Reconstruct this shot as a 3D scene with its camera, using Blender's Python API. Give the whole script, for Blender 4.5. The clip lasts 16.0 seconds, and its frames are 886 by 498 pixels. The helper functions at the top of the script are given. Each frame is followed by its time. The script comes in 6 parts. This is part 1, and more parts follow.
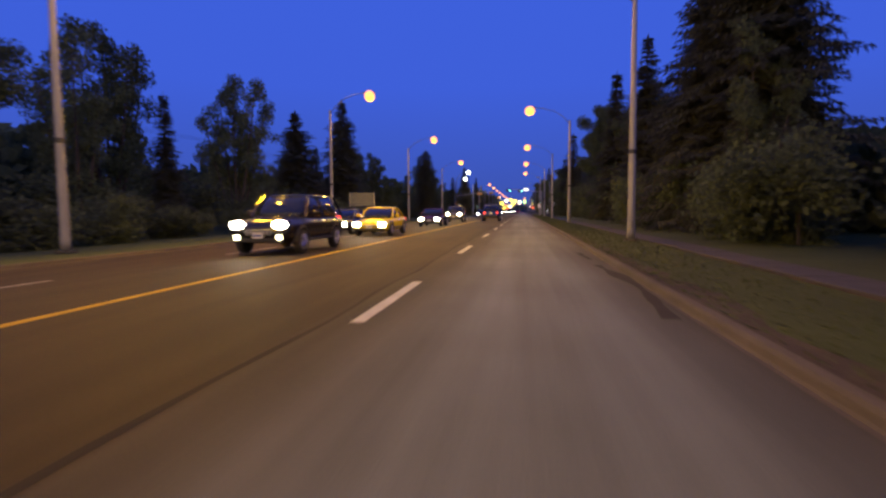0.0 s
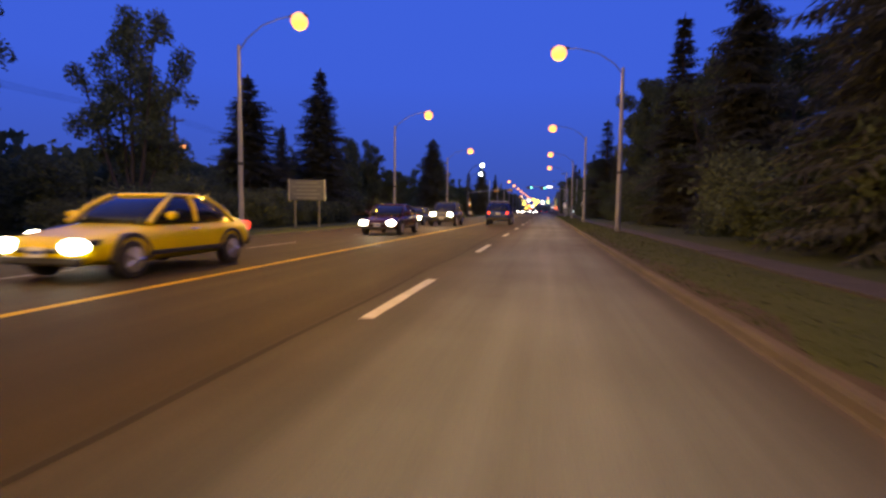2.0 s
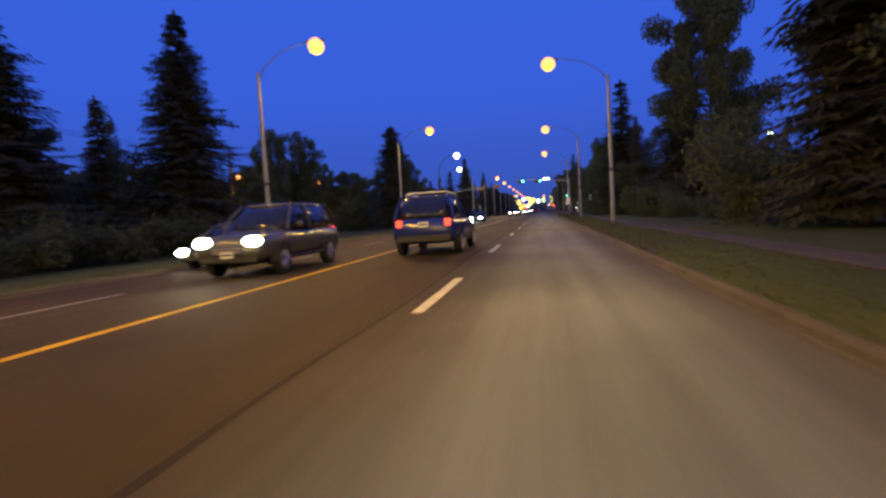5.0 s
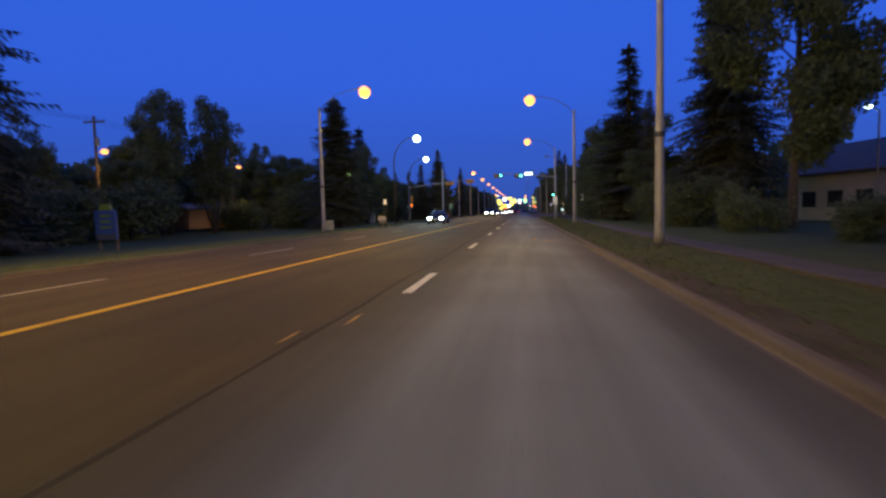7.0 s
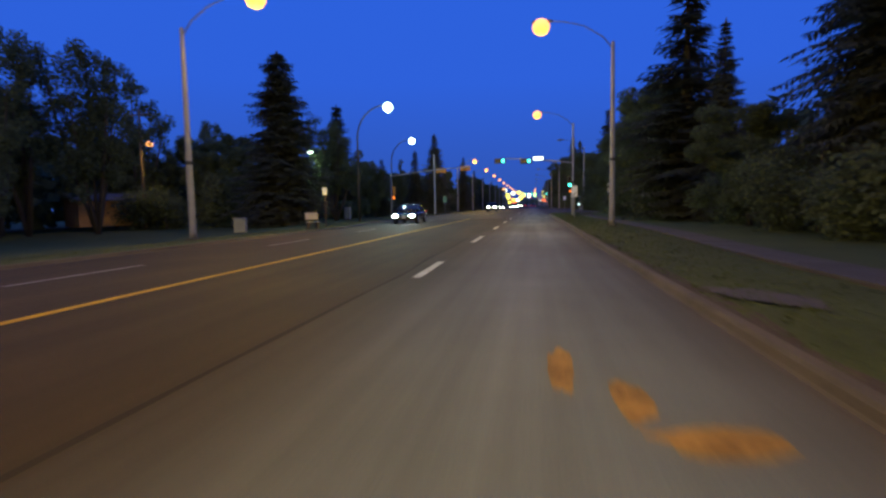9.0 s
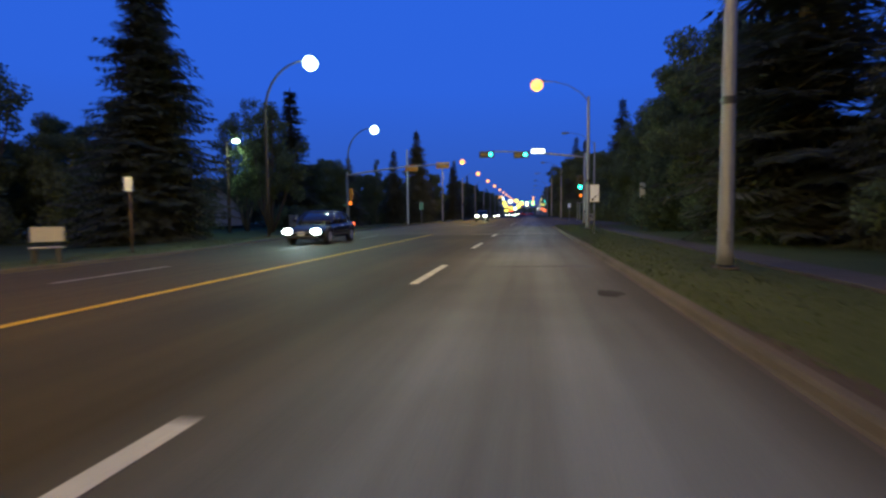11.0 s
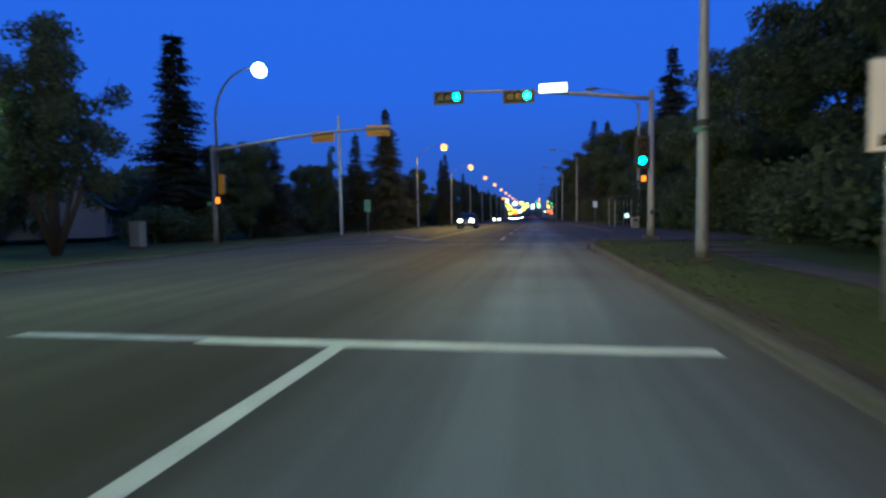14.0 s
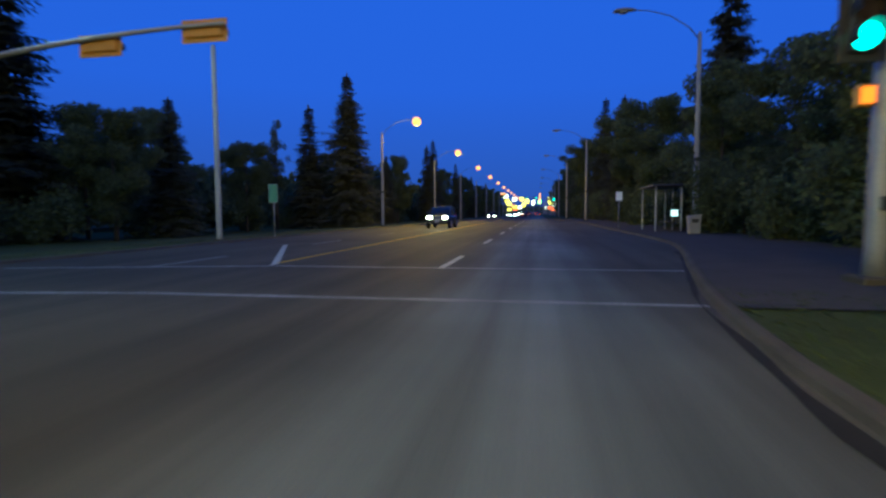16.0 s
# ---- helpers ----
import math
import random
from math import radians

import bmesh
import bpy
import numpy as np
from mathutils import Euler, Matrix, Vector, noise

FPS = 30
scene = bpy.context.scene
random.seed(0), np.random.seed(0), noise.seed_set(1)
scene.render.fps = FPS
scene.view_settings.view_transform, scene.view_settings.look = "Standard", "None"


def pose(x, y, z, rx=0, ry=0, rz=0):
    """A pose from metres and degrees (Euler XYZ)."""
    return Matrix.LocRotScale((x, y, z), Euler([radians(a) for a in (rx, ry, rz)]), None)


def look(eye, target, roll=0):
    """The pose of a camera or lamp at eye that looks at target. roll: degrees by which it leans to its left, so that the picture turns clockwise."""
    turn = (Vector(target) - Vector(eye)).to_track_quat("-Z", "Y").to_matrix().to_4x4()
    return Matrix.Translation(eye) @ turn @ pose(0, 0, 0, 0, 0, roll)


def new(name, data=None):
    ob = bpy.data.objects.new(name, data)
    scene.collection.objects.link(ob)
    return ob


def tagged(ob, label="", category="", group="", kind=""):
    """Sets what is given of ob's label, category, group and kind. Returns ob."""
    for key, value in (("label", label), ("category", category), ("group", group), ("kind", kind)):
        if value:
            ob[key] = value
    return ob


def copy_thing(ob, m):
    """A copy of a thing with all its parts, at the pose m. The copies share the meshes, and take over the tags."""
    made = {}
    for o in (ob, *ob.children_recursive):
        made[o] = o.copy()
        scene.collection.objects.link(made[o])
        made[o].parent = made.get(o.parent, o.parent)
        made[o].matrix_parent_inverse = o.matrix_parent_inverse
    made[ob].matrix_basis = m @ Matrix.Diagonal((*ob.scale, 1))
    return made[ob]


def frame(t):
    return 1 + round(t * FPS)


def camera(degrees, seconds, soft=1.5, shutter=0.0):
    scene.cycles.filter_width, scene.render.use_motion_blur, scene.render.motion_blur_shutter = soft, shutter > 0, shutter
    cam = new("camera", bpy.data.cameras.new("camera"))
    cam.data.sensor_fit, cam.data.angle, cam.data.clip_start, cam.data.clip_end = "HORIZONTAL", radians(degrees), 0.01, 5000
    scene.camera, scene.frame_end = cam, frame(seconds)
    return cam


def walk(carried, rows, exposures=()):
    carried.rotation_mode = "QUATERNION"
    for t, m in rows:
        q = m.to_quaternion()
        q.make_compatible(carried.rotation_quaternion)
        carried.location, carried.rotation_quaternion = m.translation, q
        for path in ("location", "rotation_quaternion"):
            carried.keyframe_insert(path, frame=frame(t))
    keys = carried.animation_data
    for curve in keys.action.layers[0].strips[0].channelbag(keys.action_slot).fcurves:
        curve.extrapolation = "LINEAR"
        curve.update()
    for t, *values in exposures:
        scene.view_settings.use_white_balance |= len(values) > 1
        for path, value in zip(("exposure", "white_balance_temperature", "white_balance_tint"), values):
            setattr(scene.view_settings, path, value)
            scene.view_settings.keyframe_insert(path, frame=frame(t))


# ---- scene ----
cam = camera(79.7, 16.0, soft=2.5, shutter=0.6)
PATH = [
    (0, -0.08, -1.26, 1.15, 85.92, 0.43, 8.54),
    (0.5, -0.02, 3.24, 1.13, 85.85, -0.01, 8.62),
    (1, 0.01, 7.83, 1.13, 85.98, -0.63, 9.39),
    (1.5, 0.02, 12.36, 1.13, 85.90, -0.61, 9.53),
    (2, 0.01, 16.82, 1.13, 85.78, -0.64, 10.95),
    (2.5, -0.05, 21.15, 1.13, 86.13, -0.02, 11.89),
    (3, -0.17, 25.58, 1.13, 85.96, 1.80, 11.80),
    (3.5, -0.32, 29.98, 1.14, 86.29, 2.15, 12.01),
    (4, -0.37, 34.37, 1.13, 86.46, 3.65, 10.69),
    (4.5, -0.33, 38.65, 1.13, 86.27, 3.02, 10.45),
    (4.7, -0.31, 40.37, 1.13, 86.38, 3.31, 10.64),
    (6.8, -0.14, 58.82, 1.13, 85.88, 1.87, 8.83),
    (7, -0.12, 60.56, 1.13, 86.05, 1.43, 8.60),
    (7.5, -0.05, 64.88, 1.13, 85.63, 1.26, 8.89),
    (8, 0.02, 69.13, 1.13, 85.52, 0.62, 9.16),
    (8.5, 0.05, 73.37, 1.13, 85.52, 1.38, 9.22),
    (8.7, 0.06, 75.06, 1.13, 85.36, 1.08, 9.61),
    (10.8, 0.11, 92.92, 1.13, 86.37, 1.02, 9.38),
    (11, 0.11, 94.60, 1.13, 86.27, 0.64, 9.40),
    (11.5, 0.15, 98.71, 1.13, 86.64, 0.31, 9.33),
    (12, 0.17, 102.88, 1.13, 86.26, -0.92, 10.30),
    (12.5, 0.16, 107.05, 1.13, 86.36, -0.32, 10.96),
    (13, 0.10, 111.26, 1.13, 86.68, 1.14, 11.33),
    (13.5, 0.04, 115.40, 1.13, 86.41, 0.10, 10.49),
    (14, -0.01, 119.66, 1.14, 86.66, 1.00, 10.01),
    (14.5, -0.00, 123.67, 1.14, 86.27, 0.40, 9.45),
    (15, 0.02, 127.67, 1.13, 86.09, 0.41, 9.22),
    (15.5, 0.11, 131.58, 1.14, 86.04, -0.91, 9.62),
    (16, 0.17, 135.54, 1.13, 86.16, 0.32, 10.08),
]
EXPOSURES = [(0, 0.33, 7250, 6), (4.5, 0.33, 6950, -1), (8, 0.29, 6350, -17), (11, 0.33, 6250, -24), (14, 0.46, 6050, -33), (16, 0.34, 5950, -33)]
walk(cam, [(t, pose(*row)) for t, *row in PATH], EXPOSURES)

# ---- world: blue dusk sky ----
world = bpy.data.worlds.new("dusk_sky")
scene.world = world
world.use_nodes = True
wn, wl = world.node_tree.nodes, world.node_tree.links
wn.clear()
w_out = wn.new("ShaderNodeOutputWorld")
w_bg = wn.new("ShaderNodeBackground")
w_tc = wn.new("ShaderNodeTexCoord")
w_sep = wn.new("ShaderNodeSeparateXYZ")
w_ramp = wn.new("ShaderNodeValToRGB")
w_ramp.color_ramp.elements[0].position = 0.0
w_ramp.color_ramp.elements[0].color = (0.031, 0.062, 0.33, 1)
w_ramp.color_ramp.elements[1].position = 0.75
w_ramp.color_ramp.elements[1].color = (0.027, 0.086, 0.62, 1)
w_mid = w_ramp.color_ramp.elements.new(0.22)
w_mid.color = (0.031, 0.083, 0.56, 1)
wl.new(w_tc.outputs["Generated"], w_sep.inputs[0])
wl.new(w_sep.outputs["Z"], w_ramp.inputs[0])
wl.new(w_ramp.outputs[0], w_bg.inputs["Color"])
w_bg.inputs["Strength"].default_value = 1.09
# the afterglow of the set sun, unseen and added to lift the trees, low in the sky behind the way of travel, fading
# smoothly upwards and round
w_back = wn.new("ShaderNodeMapRange")
w_back.interpolation_type = "SMOOTHERSTEP"
w_back.inputs["From Min"].default_value, w_back.inputs["From Max"].default_value = 0.1, -1.0
wl.new(w_sep.outputs["Y"], w_back.inputs["Value"])
w_low = wn.new("ShaderNodeMapRange")
w_low.interpolation_type = "SMOOTHERSTEP"
w_low.inputs["From Min"].default_value, w_low.inputs["From Max"].default_value = 0.75, 0.0
wl.new(w_sep.outputs["Z"], w_low.inputs["Value"])
w_glow = wn.new("ShaderNodeMath")
w_glow.operation = "MULTIPLY"
wl.new(w_back.outputs["Result"], w_glow.inputs[0])
wl.new(w_low.outputs["Result"], w_glow.inputs[1])
w_mix = wn.new("ShaderNodeMix")
w_mix.data_type = "RGBA"
w_mix.inputs[7].default_value = (1.02, 0.76, 0.64, 1)
wl.new(w_glow.outputs[0], w_mix.inputs[0])
wl.new(w_ramp.outputs[0], w_mix.inputs[6])
wl.new(w_mix.outputs[2], w_bg.inputs["Color"])
wl.new(w_bg.outputs[0], w_out.inputs[0])
scene.view_settings.exposure = 0.0

AMBER = (1.0, 0.52, 0.025)
COOL = (0.82, 1.0, 0.80)
AMBER_POWER = 9000.0
COOL_POWER = 7500.0


def lamp_light(x, y, z, colour, power, side=0.0, spill=0.17):
    """The light of one street lamp: its reflector throws two wide lobes up and down the road; side leans them across it."""
    for along in (-1, 1):
        data = bpy.data.lights.new("street_light", "SPOT")
        data.energy, data.color, data.shadow_soft_size = power, colour, 0.22
        data.spot_size, data.spot_blend = radians(136), 1.0
        new("street_light", data).matrix_world = look((x, y, z), (x + side, y + 1.0 * along, z - 1.0))
    data = bpy.data.lights.new("street_light_spill", "POINT")
    data.energy, data.color, data.shadow_soft_size = spill * power, colour, 0.3
    new("street_light_spill", data).matrix_world = pose(x, y, z - 0.6)


# ---- materials ----
def material(name, base, rough=0.7, metal=0.0, spread=0.25, scale=3.0, fine=40.0, bump=0.15, emit=None, power=0.0, island=0.0, spec=0.5, alpha_rand=0.0):
    """Procedural surface: two scales of noise on the colour, fine relief and uneven gloss."""
    m = bpy.data.materials.new(name)
    m.use_nodes = True
    nt = m.node_tree
    nodes, link = nt.nodes, nt.links.new
    b = nodes["Principled BSDF"]
    b.inputs["Roughness"].default_value = rough
    b.inputs["Metallic"].default_value = metal
    b.inputs["Specular IOR Level"].default_value = spec
    tc = nodes.new("ShaderNodeTexCoord")
    big = nodes.new("ShaderNodeTexNoise")
    big.inputs["Scale"].default_value, big.inputs["Detail"].default_value = scale, 4
    small = nodes.new("ShaderNodeTexNoise")
    small.inputs["Scale"].default_value, small.inputs["Detail"].default_value = fine, 3
    link(tc.outputs["Object"], big.inputs["Vector"])
    link(tc.outputs["Object"], small.inputs["Vector"])
    mix = nodes.new("ShaderNodeMath")
    mix.operation = "ADD"
    link(big.outputs["Fac"], mix.inputs[0])
    link(small.outputs["Fac"], mix.inputs[1])
    gain = nodes.new("ShaderNodeMapRange")
    gain.inputs["From Min"].default_value, gain.inputs["From Max"].default_value = 0.6, 1.4
    gain.inputs["To Min"].default_value, gain.inputs["To Max"].default_value = 1 - spread, 1 + spread
    link(mix.outputs[0], gain.inputs["Value"])
    value = gain.outputs["Result"]
    if island:
        geo = nodes.new("ShaderNodeNewGeometry")
        info = nodes.new("ShaderNodeObjectInfo")
        add = nodes.new("ShaderNodeMath")
        add.operation = "ADD"
        link(geo.outputs["Random Per Island"], add.inputs[0])
        link(info.outputs["Random"], add.inputs[1])
        rng = nodes.new("ShaderNodeMapRange")
        rng.inputs["From Max"].default_value = 2.0
        rng.inputs["To Min"].default_value, rng.inputs["To Max"].default_value = 1 - island, 1 + island
        link(add.outputs[0], rng.inputs["Value"])
        mul = nodes.new("ShaderNodeMath")
        mul.operation = "MULTIPLY"
        link(value, mul.inputs[0])
        link(rng.outputs["Result"], mul.inputs[1])
        value = mul.outputs[0]
    col = nodes.new("ShaderNodeVectorMath")
    col.operation = "SCALE"
    col.inputs[0].default_value = base[:3]
    link(value, col.inputs["Scale"])
    link(col.outputs["Vector"], b.inputs["Base Color"])
    if bump:
        bp = nodes.new("ShaderNodeBump")
        bp.inputs["Strength"].default_value, bp.inputs["Distance"].default_value = bump, 0.02
        link(small.outputs["Fac"], bp.inputs["Height"])
        link(bp.outputs["Normal"], b.inputs["Normal"])
    if emit:
        b.inputs["Emission Color"].default_value = (*emit, 1)
        b.inputs["Emission Strength"].default_value = power
    return m


def asphalt_material():
    """Worn asphalt: aggregate grain, wheel tracks along the lanes, stains and patches; light and shade tinted in."""
    m = material("asphalt", (0.054, 0.047, 0.03), 0.78, 0, 0.26, 0.35, 60.0, 0.16, spec=0.12)
    nt = m.node_tree
    nodes, link = nt.nodes, nt.links.new
    b = nodes["Principled BSDF"]
    old = b.inputs["Base Color"].links[0].from_socket
    tc = nodes.new("ShaderNodeTexCoord")
    stretch = nodes.new("ShaderNodeMapping")
    stretch.inputs["Scale"].default_value = (1.1, 0.035, 1)
    link(tc.outputs["Object"], stretch.inputs["Vector"])
    streak = nodes.new("ShaderNodeTexNoise")
    streak.inputs["Scale"].default_value, streak.inputs["Detail"].default_value = 1.6, 5
    link(stretch.outputs[0], streak.inputs["Vector"])
    rng = nodes.new("ShaderNodeMapRange")
    rng.inputs["From Min"].default_value, rng.inputs["From Max"].default_value = 0.3, 0.7
    rng.inputs["To Min"].default_value, rng.inputs["To Max"].default_value = 0.72, 1.25
    link(streak.outputs["Fac"], rng.inputs["Value"])
    blot = nodes.new("ShaderNodeTexNoise")
    blot.inputs["Scale"].default_value, blot.inputs["Detail"].default_value = 0.16, 6
    link(tc.outputs["Object"], blot.inputs["Vector"])
    rng2 = nodes.new("ShaderNodeMapRange")
    rng2.inputs["From Min"].default_value, rng2.inputs["From Max"].default_value = 0.35, 0.65
    rng2.inputs["To Min"].default_value, rng2.inputs["To Max"].default_value = 0.8, 1.15
    link(blot.outputs["Fac"], rng2.inputs["Value"])
    mul = nodes.new("ShaderNodeMath")
    mul.operation = "MULTIPLY"
    link(rng.outputs["Result"], mul.inputs[0])
    link(rng2.outputs["Result"], mul.inputs[1])
    # painted light: right of the seam the near lane is tinted paler and greyer towards its middle, for headlight glow
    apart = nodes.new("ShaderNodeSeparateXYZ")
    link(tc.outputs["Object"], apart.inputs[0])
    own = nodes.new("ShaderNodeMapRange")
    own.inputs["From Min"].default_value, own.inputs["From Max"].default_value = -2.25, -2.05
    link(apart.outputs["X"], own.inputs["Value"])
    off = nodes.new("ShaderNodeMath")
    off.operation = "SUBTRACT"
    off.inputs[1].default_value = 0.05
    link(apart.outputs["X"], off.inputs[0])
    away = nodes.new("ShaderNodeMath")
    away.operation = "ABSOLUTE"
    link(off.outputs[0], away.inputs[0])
    # full tint in the lane middle, fading sideways like a pool of headlight
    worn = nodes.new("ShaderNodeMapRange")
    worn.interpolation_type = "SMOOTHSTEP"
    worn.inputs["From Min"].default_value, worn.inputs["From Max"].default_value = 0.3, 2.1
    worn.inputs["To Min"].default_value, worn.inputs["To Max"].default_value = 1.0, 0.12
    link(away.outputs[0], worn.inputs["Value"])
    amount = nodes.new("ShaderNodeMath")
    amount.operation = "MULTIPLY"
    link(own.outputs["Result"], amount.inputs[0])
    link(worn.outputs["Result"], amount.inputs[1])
    # painted light: the crossing is tinted lighter and more even, as its lamps would leave it
    lit_crossing = nodes.new("ShaderNodeMapRange")
    lit_crossing.interpolation_type = "SMOOTHSTEP"
    lit_crossing.inputs["From Min"].default_value, lit_crossing.inputs["From Max"].default_value = 122.0, 128.0
    link(apart.outputs["Y"], lit_crossing.inputs["Value"])
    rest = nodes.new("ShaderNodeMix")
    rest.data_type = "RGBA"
    # dark brown puts shade and sodium light into the other lanes' colour
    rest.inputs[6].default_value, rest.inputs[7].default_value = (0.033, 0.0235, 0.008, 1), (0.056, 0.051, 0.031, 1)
    link(lit_crossing.outputs["Result"], rest.inputs[0])
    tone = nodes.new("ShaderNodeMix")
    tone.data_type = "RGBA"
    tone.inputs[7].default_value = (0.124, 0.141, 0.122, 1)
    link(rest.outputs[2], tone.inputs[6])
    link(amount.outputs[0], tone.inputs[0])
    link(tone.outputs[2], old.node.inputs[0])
    sc = nodes.new("ShaderNodeVectorMath")
    sc.operation = "SCALE"
    link(old, sc.inputs[0])
    link(mul.outputs[0], sc.inputs["Scale"])
    link(sc.outputs["Vector"], b.inputs["Base Color"])
    return m


def foliage(name, base):
    """Leaves: matt, varied leaf by leaf, letting part of the light through."""
    m = material(name, base, 0.85, spread=0.35, scale=0.7, fine=8, bump=0, island=0.4, spec=0.15)
    nodes, link = m.node_tree.nodes, m.node_tree.links.new
    b = nodes["Principled BSDF"]
    thin = nodes.new("ShaderNodeBsdfTranslucent")
    link(b.inputs["Base Color"].links[0].from_socket, thin.inputs["Color"])
    both = nodes.new("ShaderNodeMixShader")
    both.inputs[0].default_value = 0.4
    link(b.outputs[0], both.inputs[1])
    link(thin.outputs[0], both.inputs[2])
    link(both.outputs[0], nodes["Material Output"].inputs["Surface"])
    return m


def clear_glass(name):
    """Clear, slightly smeared pane."""
    m = material(name, (0.86, 0.90, 0.90), 0.05, spread=0.06, scale=2.0, fine=12, bump=0)
    m.node_tree.nodes["Principled BSDF"].inputs["Transmission Weight"].default_value = 1.0
    return m


